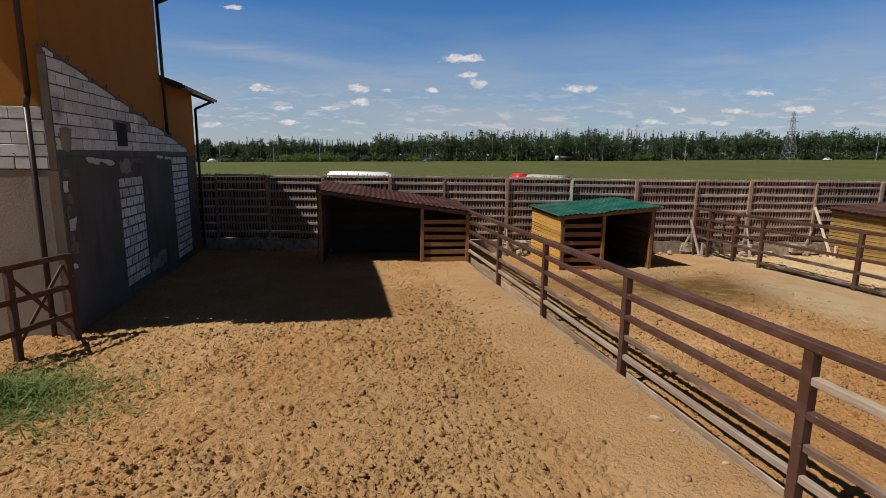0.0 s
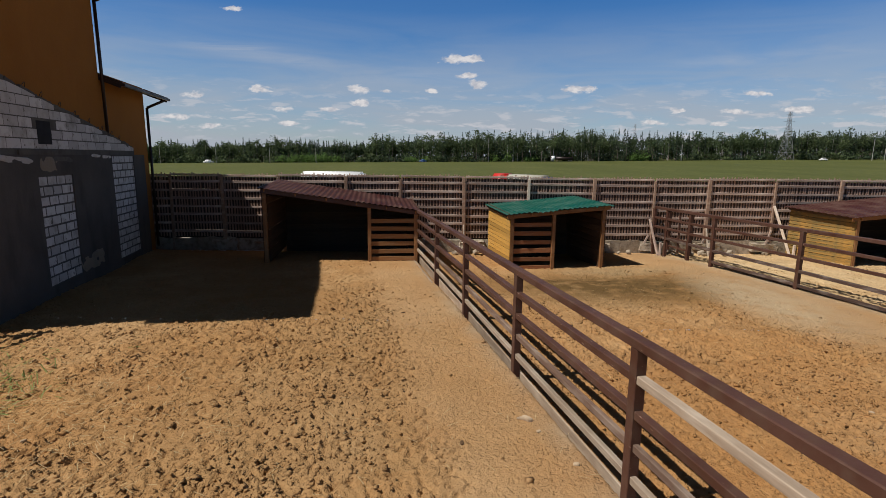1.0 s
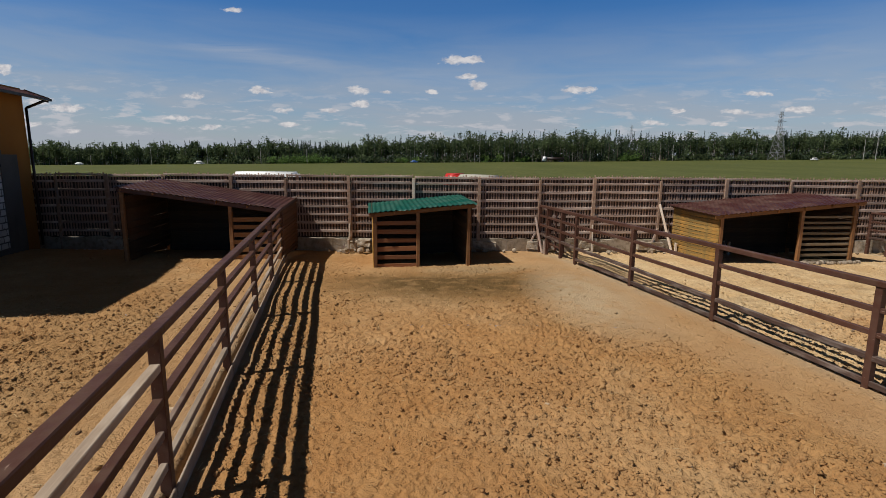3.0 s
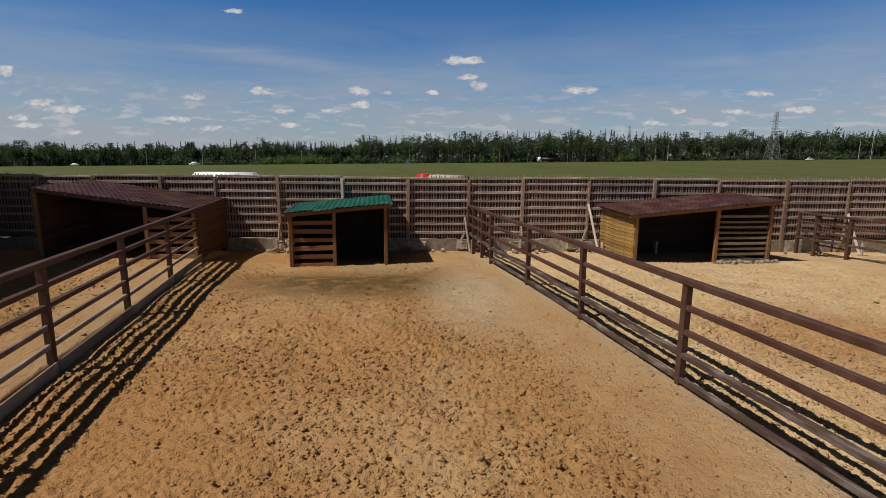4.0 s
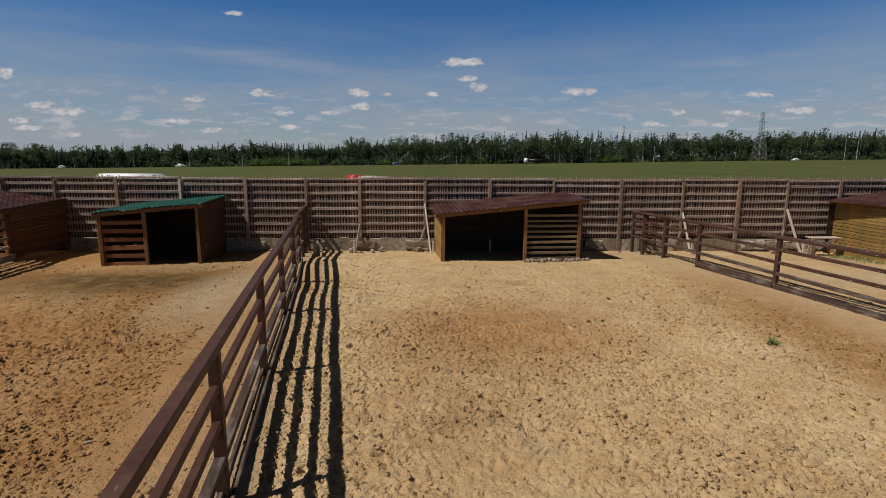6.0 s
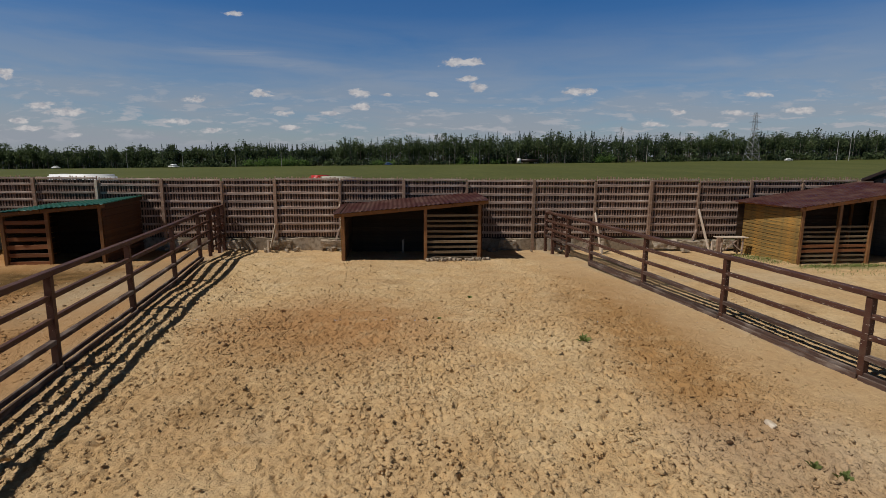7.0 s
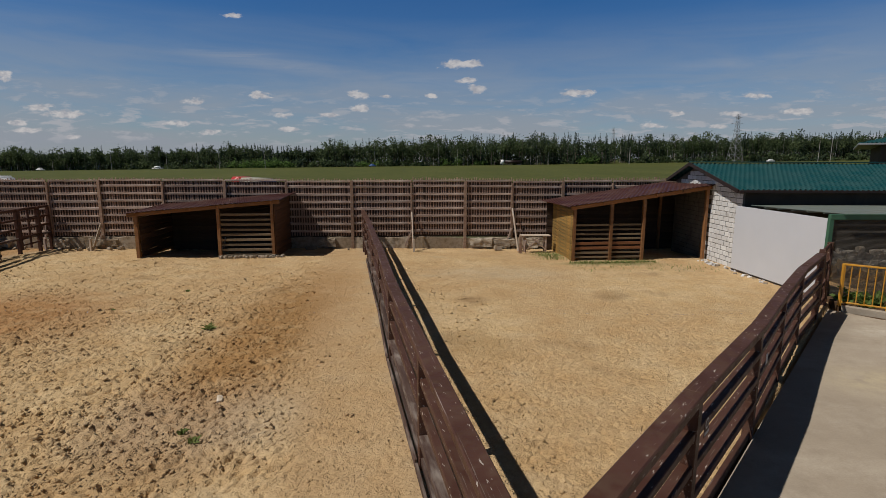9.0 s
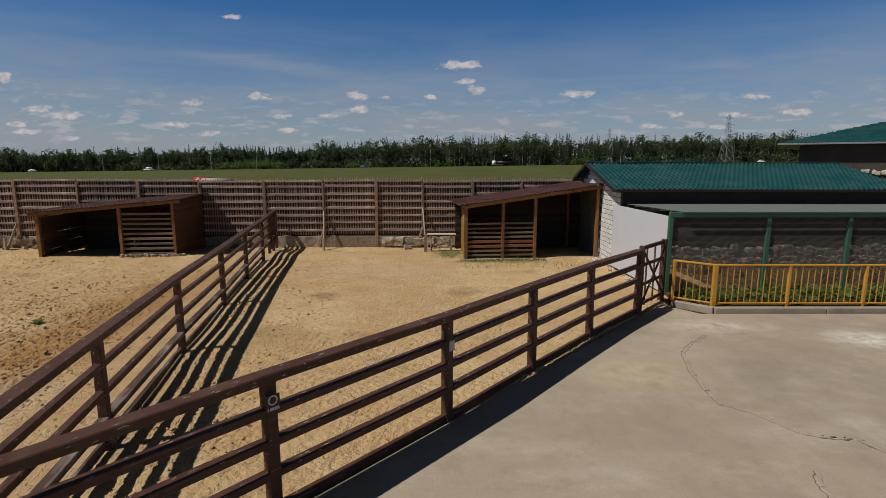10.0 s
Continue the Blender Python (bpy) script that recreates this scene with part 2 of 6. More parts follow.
def ground_material():
    """Trodden clay sand inside the pens, meadow outside, in one sheet."""
    k = Mat("earth", 0.95, 0, 0.12)
    v = k.world((1, 1, 1))
    geo = k.node("ShaderNodeNewGeometry")
    sep = k.node("ShaderNodeSeparateXYZ")
    k.link(geo.outputs["Position"], sep.inputs[0])
    big = k.noise(v, 0.22, 5, 0.35, 0.65)
    mid = k.noise(v, 1.1, 6, 0.35, 0.68)
    fine = k.noise(v, 7.0, 7, 0.3, 0.72, 0.7)
    grit = k.noise(v, 45.0, 4, 0.3, 0.7)
    clay = k.mix(mid, (0.375, 0.184, 0.064), (0.450, 0.245, 0.094))
    pale = k.mix(mid, (0.690, 0.480, 0.248), (0.770, 0.585, 0.346))
    # drier, paler sand in the far pens
    slant = k.node("ShaderNodeMath", operation="MULTIPLY_ADD")
    slant.inputs[1].default_value = 0.2145
    k.link(sep.outputs["Y"], slant.inputs[0])
    k.link(sep.outputs["X"], slant.inputs[2])
    dry = k.node("ShaderNodeMapRange")
    dry.inputs[1].default_value, dry.inputs[2].default_value = 16.2, 17.6
    k.link(slant.outputs[0], dry.inputs[0])
    dryness = k.math("ADD", k.math("MULTIPLY", dry.outputs[0], 0.72), k.math("MULTIPLY", k.math("SUBTRACT", big, 0.35), 0.45))
    sand = k.mix(dryness, clay, pale)
    sand = k.mix(k.math("MULTIPLY", fine, 0.45), sand, (0.189, 0.099, 0.040))
    sand = k.mix(k.math("MULTIPLY", grit, 0.30), sand, (0.420, 0.294, 0.152))
    damp = k.noise(v, 0.45, 4, 0.60, 0.74)
    sand = k.mix(k.math("MULTIPLY", damp, 0.40), sand, (0.164, 0.099, 0.044))
    bleach = k.noise(k.world((1, 1.7, 1)), 0.6, 5, 0.60, 0.75)
    sand = k.mix(k.math("MULTIPLY", k.math("MULTIPLY", bleach, 0.35), k.math("ADD", 0.2, dry.outputs[0])), sand, (0.448, 0.360, 0.240))
    # litter before a shelter, a worn pale path, redder and paler ground in places
    for cx, cy, rx, ry, colour, amount in ((6.6, 8.0, 4.2, 5.5, (0.350, 0.160, 0.050), 0.38), (7.6, 16.6, 4.6, 2.6, (0.133, 0.079, 0.029), 1.0), (11.6, 15.2, 1.7, 4.2, (0.448, 0.345, 0.216), 0.80), (27.4, 6.1, 1.8, 1.5, (0.518, 0.441, 0.336), 0.6), (27.2, 11.0, 1.6, 7.5, (0.343, 0.187, 0.070), 0.85),
                                           (19.8, 11.6, 3.4, 2.6, (0.375, 0.195, 0.078), 0.85), (32.3, 9.5, 1.0, 1.0, (0.364, 0.228, 0.096), 0.5), (18.5, 8.5, 2.0, 3.2, (0.350, 0.198, 0.080), 0.45), (0.2, 7.5, 3.6, 9.5, (0.300, 0.180, 0.080), 0.55), (38.4, 19.55, 2.4, 0.45, (0.182, 0.184, 0.072), 0.75), (36.3, 22.0, 0.9, 1.6, (0.210, 0.198, 0.088), 0.6), (32.3, 13.4, 0.5, 0.45, (0.231, 0.132, 0.056), 0.6), (33.6, 17.5, 3.0, 1.6, (0.504, 0.419, 0.296), 0.4), (9.0, 19.6, 3.0, 0.9, (0.280, 0.221, 0.128), 0.5)):
        mp = k.node("ShaderNodeMapping")
        mp.inputs["Location"].default_value = (-cx / rx, -cy / ry, 0)
        mp.inputs["Scale"].default_value = (1 / rx, 1 / ry, 0)
        k.link(geo.outputs["Position"], mp.inputs[0])
        far = k.node("ShaderNodeVectorMath", operation="LENGTH")
        k.link(mp.outputs[0], far.inputs[0])
        fall = k.node("ShaderNodeMapRange")
        fall.inputs[1].default_value, fall.inputs[2].default_value = 1.2, 0.4
        k.link(far.outputs["Value"], fall.inputs[0])
        spot = k.math("MULTIPLY", fall.outputs[0], k.math("ADD", 0.45, k.noise(v, 1.7, 5, 0.30, 0.70)))
        sand = k.mix(k.math("MULTIPLY", spot, amount), sand, colour)
    # dry grey dust under the pen fences
    for slope, start in ((0.2155, 5.26), (0.2145, 16.78), (0.196, 32.17)):
        shift = k.node("ShaderNodeMath", operation="MULTIPLY_ADD")
        shift.inputs[1].default_value, shift.inputs[2].default_value = slope, -start
        k.link(sep.outputs["Y"], shift.inputs[0])
        gap = k.node("ShaderNodeMath", operation="ADD")
        k.link(shift.outputs[0], gap.inputs[0])
        k.link(sep.outputs["X"], gap.inputs[1])
        wide = k.node("ShaderNodeMath", operation="ABSOLUTE")
        k.link(gap.outputs[0], wide.inputs[0])
        near = k.node("ShaderNodeMapRange")
        near.inputs[1].default_value, near.inputs[2].default_value = 0.5, 0.1
        k.link(wide.outputs[0], near.inputs[0])
        # a smooth trodden strip on the west side
        west = k.node("ShaderNodeMath", operation="ADD")
        west.inputs[1].default_value = 1.1
        k.link(gap.outputs[0], west.inputs[0])
        off = k.node("ShaderNodeMath", operation="ABSOLUTE")
        k.link(west.outputs[0], off.inputs[0])
        strip = k.node("ShaderNodeMapRange")
        strip.inputs[1].default_value, strip.inputs[2].default_value = 1.3, 0.6
        k.link(off.outputs[0], strip.inputs[0])
        sand = k.mix(k.math("MULTIPLY", strip.outputs[0], k.math("ADD", 0.14, k.math("MULTIPLY", big, 0.40))), sand, (0.445, 0.285, 0.150))
        sand = k.mix(k.math("MULTIPLY", near.outputs[0], k.math("ADD", 0.12, k.math("MULTIPLY", mid, 0.5))), sand, (0.350, 0.276, 0.188))
    # meadow
    gv = k.world((1, 0.35, 1))
    grass = k.mix(k.noise(gv, 0.05, 6, 0.35, 0.65), (0.080, 0.090, 0.024), (0.115, 0.120, 0.036))
    grass = k.mix(k.noise(gv, 0.9, 6, 0.35, 0.75), grass, (0.058, 0.068, 0.019))
    track = k.node("ShaderNodeMapRange")
    track.inputs[1].default_value, track.inputs[2].default_value = 95.0, 62.0
    k.link(sep.outputs["Y"], track.inputs[0])
    west = k.node("ShaderNodeMapRange")
    west.inputs[1].default_value, west.inputs[2].default_value = 45.0, -15.0
    k.link(sep.outputs["X"], west.inputs[0])
    gravel = k.math("MULTIPLY", track.outputs[0], west.outputs[0])
    grass = k.mix(gravel, grass, (0.36, 0.31, 0.24))
    out = k.node("ShaderNodeMapRange")
    out.inputs[1].default_value, out.inputs[2].default_value = 24.9, 25.6
    k.link(sep.outputs["Y"], out.inputs[0])
    k.colour(k.mix(out.outputs[0], sand, grass))

    def holes(scale, size, edge, push):
        """Scattered hollows of uneven outline."""
        wob = k.node("ShaderNodeTexNoise")
        wob.inputs["Scale"].default_value, wob.inputs["Detail"].default_value = scale * 1.3, 3
        k.link(v, wob.inputs["Vector"])
        far = k.node("ShaderNodeVectorMath", operation="SCALE")
        far.inputs["Scale"].default_value = push / scale
        k.link(wob.outputs["Color"], far.inputs[0])
        at = k.node("ShaderNodeVectorMath", operation="ADD")
        k.link(v, at.inputs[0])
        k.link(far.outputs[0], at.inputs[1])
        vo = k.node("ShaderNodeTexVoronoi")
        vo.inputs["Scale"].default_value = scale
        k.link(at.outputs[0], vo.inputs["Vector"])
        mr = k.node("ShaderNodeMapRange")
        mr.inputs[1].default_value, mr.inputs[2].default_value = size, size - edge
        k.link(vo.outputs["Distance"], mr.inputs[0])
        return mr.outputs[0]

    pit = k.math("MULTIPLY", holes(9.0, 0.42, 0.16, 1.3), k.noise(v, 1.3, 4, 0.36, 0.56))
    pit2 = k.math("MULTIPLY", holes(17.0, 0.42, 0.18, 1.3), k.noise(v, 2.1, 3, 0.34, 0.56))
    soft = k.math("ADD", k.math("MULTIPLY", fine, 0.26), k.math("MULTIPLY", grit, 0.14))
    deep = k.math("ADD", k.math("MULTIPLY", pit, 0.18), k.math("MULTIPLY", pit2, 0.26))
    n = k.node("ShaderNodeMath", operation="SUBTRACT")
    k.link(soft, n.inputs[0])
    k.link(deep, n.inputs[1])
    inside = k.node("ShaderNodeMapRange")
    inside.inputs[1].default_value, inside.inputs[2].default_value = 26.0, 24.5
    k.link(sep.outputs["Y"], inside.inputs[0])
    h = k.node("ShaderNodeMath", operation="MULTIPLY")
    k.link(n.outputs[0], h.inputs[0])
    k.link(inside.outputs[0], h.inputs[1])
    k.bump(h.outputs[0], 1.0, 0.055)
    return k.m


def concrete_material(name, a, b, crack=True):
    k = Mat(name, 0.85, 0, 0.25)
    v = k.world((1, 1, 1))
    base = k.mix(k.noise(v, 0.5, 6, 0.3, 0.7), a, b)
    base = k.mix(k.math("MULTIPLY", k.noise(k.world((1, 1.6, 1)), 0.55, 7, 0.50, 0.66, 0.70), 0.60), base, (0.50, 0.425, 0.33))
    base = k.mix(k.math("MULTIPLY", k.noise(v, 0.42, 7, 0.50, 0.66, 0.7), 0.40), base, tuple(c * 0.62 for c in a))
    base = k.mix(k.math("MULTIPLY", k.noise(v, 3.2, 7, 0.52, 0.70, 0.7), 0.28), base, tuple(c * 0.66 for c in a))
    base = k.mix(k.math("MULTIPLY", k.noise(v, 30, 4, 0.4, 0.8), 0.25), base, tuple(c * 0.6 for c in a))
    if crack:
        geo = k.node("ShaderNodeNewGeometry")
        # dried mud and lime where it was spilt
        for cx, cy, rx, ry, colour, amount in ((42.8, 10.5, 1.5, 0.55, (0.64, 0.58, 0.48), 0.75), (45.9, 9.5, 1.0, 0.7, (0.72, 0.68, 0.60), 0.9), (39.8, 7.5, 1.3, 0.9, (0.52, 0.43, 0.28), 0.75), (42.6, 5.4, 0.5, 0.8, (0.52, 0.45, 0.36), 0.7),
                                               (41.2, 5.25, 1.0, 0.35, (0.50, 0.44, 0.36), 0.6), (41.3, 9.0, 0.9, 1.2, (0.46, 0.39, 0.31), 0.55), (38.2, 4.2, 0.9, 0.25, (0.46, 0.40, 0.32), 0.5), (43.6, 7.2, 2.6, 1.6, (0.27, 0.225, 0.175), 0.5), (38.6, 5.8, 2.2, 1.2, (0.29, 0.235, 0.175), 0.45)):
            mp = k.node("ShaderNodeMapping")
            mp.inputs["Location"].default_value = (-cx / rx, -cy / ry, 0)
            mp.inputs["Scale"].default_value = (1 / rx, 1 / ry, 0)
            k.link(geo.outputs["Position"], mp.inputs[0])
            far = k.node("ShaderNodeVectorMath", operation="LENGTH")
            k.link(mp.outputs[0], far.inputs[0])
            fall = k.node("ShaderNodeMapRange")
            fall.inputs[1].default_value, fall.inputs[2].default_value = 1.2, 0.3
            k.link(far.outputs["Value"], fall.inputs[0])
            spot = k.math("MULTIPLY", fall.outputs[0], k.noise(v, 2.2, 7, 0.34, 0.62, 0.7))
            base = k.mix(k.math("MULTIPLY", spot, amount), base, colour)
        scratch = k.noise(k.world((0.5, 5.0, 1)), 1.6, 5, 0.66, 0.74)
        base = k.mix(k.math("MULTIPLY", scratch, 0.35), base, (0.52, 0.46, 0.38))
    k.colour(base)
    k.bump(k.noise(v, 40, 4), 0.3, 0.004)
    return k.m


def leaf_material(name, a, b, c, stands=0.0):
    k = Mat(name, 0.75, 0, 0.2)
    isl = k.island()
    base = k.mix(isl, a, b)
    base = k.mix(k.math("MULTIPLY", k.noise(k.world((1, 1, 0.5)), 0.16, 3, 0.42, 0.62), 0.75), base, c)
    base = k.mix(k.math("MULTIPLY", k.noise(k.world((1, 0.6, 0.12)), 0.36, 2, 0.42, 0.58), stands), base, tuple(x * 0.55 for x in a))
    k.colour(base)
    tr = k.node("ShaderNodeBsdfTranslucent")
    k.link(base, tr.inputs["Color"])
    mx = k.node("ShaderNodeMixShader")
    mx.inputs[0].default_value = 0.42
    k.link(k.b.outputs[0], mx.inputs[1])
    k.link(tr.outputs[0], mx.inputs[2])
    k.link(mx.outputs[0], k.t.nodes["Material Output"].inputs["Surface"])
    return k.m


def plain(name, colour, rough=0.6, metal=0.0, vary=0.25, scale=3.0, spec=0.35):
    k = Mat(name, rough, metal, spec)
    f = k.noise(k.world((1, 1, 1)), scale, 6, 0.3, 0.75)
    k.colour(k.mix(k.math("MULTIPLY", f, vary * 2), colour, tuple(c * 0.55 for c in colour)))
    k.roughness(f, rough - 0.05, min(1, rough + 0.15))
    return k.m


def stones_material(name, a, b, c):
    k = Mat(name, 0.9, 0, 0.15)
    v = k.world((1, 1, 1))
    base = k.mix(k.random(), a, b)
    base = k.mix(k.noise(v, 5, 6, 0.45, 0.7), base, c)
    k.colour(base)
    k.bump(k.noise(v, 14, 6, 0.2, 0.8), 0.7, 0.02)
    return k.m


def block_material(name, clean):
    """Aerated concrete blocks; clean: 0 soiled to 1 fresh."""
    k = Mat(name, 0.95, 0, 0.1)
    v = k.world((1, 1, 1))
    base = k.mix(k.random(), tuple(c + 0.14 * clean for c in (0.44, 0.425, 0.41)), tuple(c + 0.08 * clean for c in (0.64, 0.63, 0.61)))
    base = k.mix(k.noise(v, 3.0, 6, 0.50 + 0.06 * clean, 0.72 + 0.06 * clean), base, (0.36, 0.34, 0.31))
    base = k.mix(k.noise(v, 0.9, 5, 0.60 + 0.06 * clean, 0.74 + 0.06 * clean), base, (0.24, 0.22, 0.195))
    base = k.mix(k.noise(v, 9.0, 6, 0.64 + 0.06 * clean, 0.70 + 0.06 * clean), base, (0.15, 0.135, 0.115))
    k.colour(base)
    k.bump(k.noise(v, 40, 4, 0.2, 0.8), 0.4, 0.005)
    return k.m


M_EARTH = ground_material()
M_CONCRETE = concrete_material("yard_concrete", (0.350, 0.284, 0.212), (0.410, 0.338, 0.256))
M_LIP = concrete_material("worn_concrete", (0.34, 0.277, 0.208), (0.41, 0.342, 0.265), False)
M_KERB = concrete_material("kerb_concrete", (0.30, 0.25, 0.19), (0.38, 0.32, 0.25), False)
M_RUBBLE = stones_material("rubble_concrete", (0.27, 0.215, 0.155), (0.44, 0.375, 0.295), (0.19, 0.145, 0.095))
M_STONE = stones_material("field_stone", (0.40, 0.34, 0.27), (0.62, 0.56, 0.48), (0.30, 0.24, 0.18))
M_TANSTONE = stones_material("tan_stone", (0.42, 0.31, 0.20), (0.50, 0.385, 0.265), (0.33, 0.235, 0.145))
M_PALESTONE = stones_material("pale_stone", (0.62, 0.53, 0.42), (0.74, 0.66, 0.55), (0.50, 0.40, 0.29))
M_PICKET = wood("picket_wood", (0.215, 0.130, 0.094), (0.355, 0.240, 0.185), (0.40, 0.30, 0.235), (30, 30, 2), 0.45)
# near-black tone: shade behind pickets and inside shelters is in the colour
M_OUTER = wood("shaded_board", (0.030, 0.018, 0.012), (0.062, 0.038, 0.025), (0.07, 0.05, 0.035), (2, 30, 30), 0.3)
M_RAIL = wood("fence_rail_wood", (0.215, 0.143, 0.112), (0.405, 0.300, 0.248), (0.56, 0.46, 0.39), (2, 30, 30), 0.7)
M_POSTWOOD = wood("fence_post_wood", (0.205, 0.125, 0.086), (0.330, 0.215, 0.150), (0.42, 0.32, 0.24), (30, 30, 2), 0.55)
M_PALE = wood("pale_timber", (0.42, 0.32, 0.23), (0.58, 0.48, 0.38), (0.64, 0.57, 0.49), (30, 30, 2), 0.6)
M_GREYPLANK = wood("grey_plank", (0.200, 0.140, 0.096), (0.330, 0.245, 0.175), (0.40, 0.32, 0.24), (2, 30, 30), 0.6)
M_SHEDPOST = wood("varnished_post", (0.160, 0.070, 0.026), (0.280, 0.134, 0.052), (0.32, 0.18, 0.09), (30, 30, 2), 0.3, 0.55)
M_SHEDBEAM = wood("varnished_beam", (0.180, 0.070, 0.020), (0.310, 0.138, 0.042), (0.30, 0.16, 0.08), (2, 30, 30), 0.3, 0.55)
M_SLAT = wood("slat_wood", (0.200, 0.090, 0.032), (0.310, 0.152, 0.060), (0.24, 0.15, 0.08), (2, 30, 30), 0.5)
M_SLATRED = wood("ruddy_slat", (0.190, 0.070, 0.028), (0.290, 0.120, 0.048), (0.26, 0.15, 0.08), (2, 30, 30), 0.4)
M_SLATGREY = wood("weathered_slat", (0.135, 0.092, 0.052), (0.215, 0.152, 0.088), (0.26, 0.20, 0.13), (2, 30, 30), 0.6)
M_GOLD = wood("golden_plank", (0.400, 0.205, 0.040), (0.580, 0.330, 0.080), (0.36, 0.22, 0.08), (2, 30, 30), 0.35, 0.55)
# dark tone that carries interior shade on linings and one shelter's side wall
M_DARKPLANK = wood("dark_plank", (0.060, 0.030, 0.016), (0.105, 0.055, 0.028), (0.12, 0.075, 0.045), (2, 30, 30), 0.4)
# right-hand walls only: the side away from the sun, shade in the colour
M_SHADESIDE = wood("shaded_side_plank", (0.090, 0.038, 0.017), (0.150, 0.068, 0.029), (0.13, 0.075, 0.04), (2, 30, 30), 0.4)
M_OLIVE = wood("mossy_plank", (0.130, 0.094, 0.036), (0.250, 0.172, 0.058), (0.44, 0.22, 0.045), (0.9, 26, 26), 0.72)
M_BROWN = paint("brown_enamel", (0.058, 0.023, 0.014), (0.24, 0.155, 0.115), 0.55, 0.68, spec=0.22)
M_BROWNOLD = paint("chipped_brown_enamel", (0.058, 0.023, 0.014), (0.40, 0.34, 0.29), 0.55, 0.645, spec=0.22)
M_WORNRAIL = wood("worn_rail_wood", (0.110, 0.062, 0.042), (0.215, 0.135, 0.095), (0.34, 0.26, 0.20), (1.5, 26, 26), 0.55)
M_LOWRAIL = wood("worn_low_rail", (0.050, 0.026, 0.019), (0.105, 0.066, 0.050), (0.30, 0.25, 0.21), (1.2, 30, 30), 0.42)
M_SILVER = wood("silvered_plank", (0.220, 0.160, 0.112), (0.340, 0.262, 0.190), (0.41, 0.335, 0.26), (1.5, 30, 30), 0.6)
M_MAROON = roof_metal("maroon_roof_sheet", (0.052, 0.017, 0.015), (0.16, 0.10, 0.075), 0.45, 0.36)
M_GREEN = roof_metal("green_roof_sheet", (0.002, 0.052, 0.058), (0.06, 0.11, 0.10), 0.2, 0.5)
M_GREENOLD = roof_metal("torn_green_sheet", (0.003, 0.070, 0.050), (0.12, 0.18, 0.14), 0.3, 0.4)
M_ORANGE = plaster("orange_render", (0.285, 0.115, 0.022), (0.325, 0.135, 0.027), (0.28, 0.11, 0.024), 1.0, 0.9, 0.25)
M_GREYPLASTER = plaster("grey_plaster", (0.084, 0.076, 0.068), (0.122, 0.110, 0.097), (0.060, 0.054, 0.048))
M_TANPLASTER = plaster("tan_plaster", (0.23, 0.19, 0.145), (0.29, 0.24, 0.185), (0.18, 0.15, 0.115))
M_MORTAR = plaster("mortar", (0.095, 0.088, 0.078), (0.15, 0.138, 0.122), (0.07, 0.065, 0.058), 2.0)
M_BLOCK = block_material("aerated_block", 0.0)
M_BLOCKFRESH = block_material("fresh_aerated_block", 1.0)
# real dirt on the house corner; painted shade on blocks inside the shelter
M_BLOCKDIRTSHADE = plaster("soiled_shaded_block", (0.150, 0.128, 0.104), (0.215, 0.188, 0.156), (0.085, 0.070, 0.055), 2.0)
M_PIPE = plain("dark_pipe", (0.030, 0.018, 0.015), 0.4, 0.0, 0.3)
M_DARK = plain("dark_void", (0.02, 0.02, 0.022), 0.9)
M_DARKWALL = plaster("dark_wall", (0.055, 0.047, 0.040), (0.085, 0.072, 0.060), (0.04, 0.035, 0.03))
M_PANEL = plain("pale_sheet", (0.56, 0.57, 0.60), 0.5, 0.0, 0.06, 1.0)
M_GREENPOST = plain("green_enamel", (0.050, 0.135, 0.080), 0.5, 0.0, 0.2)
M_GREYTIN = roof_metal("grey_green_tin", (0.145, 0.172, 0.150), (0.225, 0.215, 0.185), 0.5, 0.55)
M_NETTING = plain("dark_net", (0.13, 0.115, 0.095), 0.9)
M_OCHRE = plain("ochre_clay", (0.40, 0.24, 0.10), 0.95)
M_CRACK = plain("crack_dirt", (0.15, 0.12, 0.09), 0.95)
M_YELLOW = paint("yellow_enamel", (0.480, 0.225, 0.020), (0.30, 0.22, 0.12), 0.4, 0.74, (0.34, 0.24, 0.10))
M_WHITE = plain("white_car_paint", (0.78, 0.78, 0.77), 0.3, 0.0, 0.05, 0.5, 0.5)
M_RED = plain("red_car_paint", (0.50, 0.025, 0.020), 0.3, 0.0, 0.1, 0.5, 0.5)
M_TARP = plain("grey_tarpaulin", (0.36, 0.34, 0.28), 0.7, 0.0, 0.15)
M_BLUE = plain("blue_paint", (0.03, 0.10, 0.30), 0.4)
M_RUBBER = plain("rubber", (0.02, 0.02, 0.02), 0.8)
M_GLASS = plain("dark_glass", (0.02, 0.025, 0.03), 0.1, 0.0, 0.1, 1.0, 0.6)
M_STEEL = plain("galvanised_steel", (0.30, 0.31, 0.32), 0.5, 0.4)
# far foliage colours are lifted and blued to stand in for distance haze
M_LEAF = leaf_material("far_leaves", (0.060, 0.090, 0.042), (0.105, 0.145, 0.064), (0.140, 0.180, 0.076), 0.5)
M_CONIFER = leaf_material("far_needles", (0.040, 0.064, 0.040), (0.068, 0.098, 0.056), (0.084, 0.116, 0.064), 0.5)
M_YOUNG = leaf_material("young_leaves", (0.105, 0.185, 0.045), (0.165, 0.260, 0.070), (0.130, 0.215, 0.060), 0.2)
M_TRUNK = plain("far_trunk", (0.16, 0.13, 0.11), 0.9)
M_BIRCH = plain("far_birch_trunk", (0.42, 0.40, 0.37), 0.9)
M_CUTGRASS = leaf_material("cut_grass", (0.130, 0.180, 0.046), (0.270, 0.310, 0.105), (0.22, 0.26, 0.085))
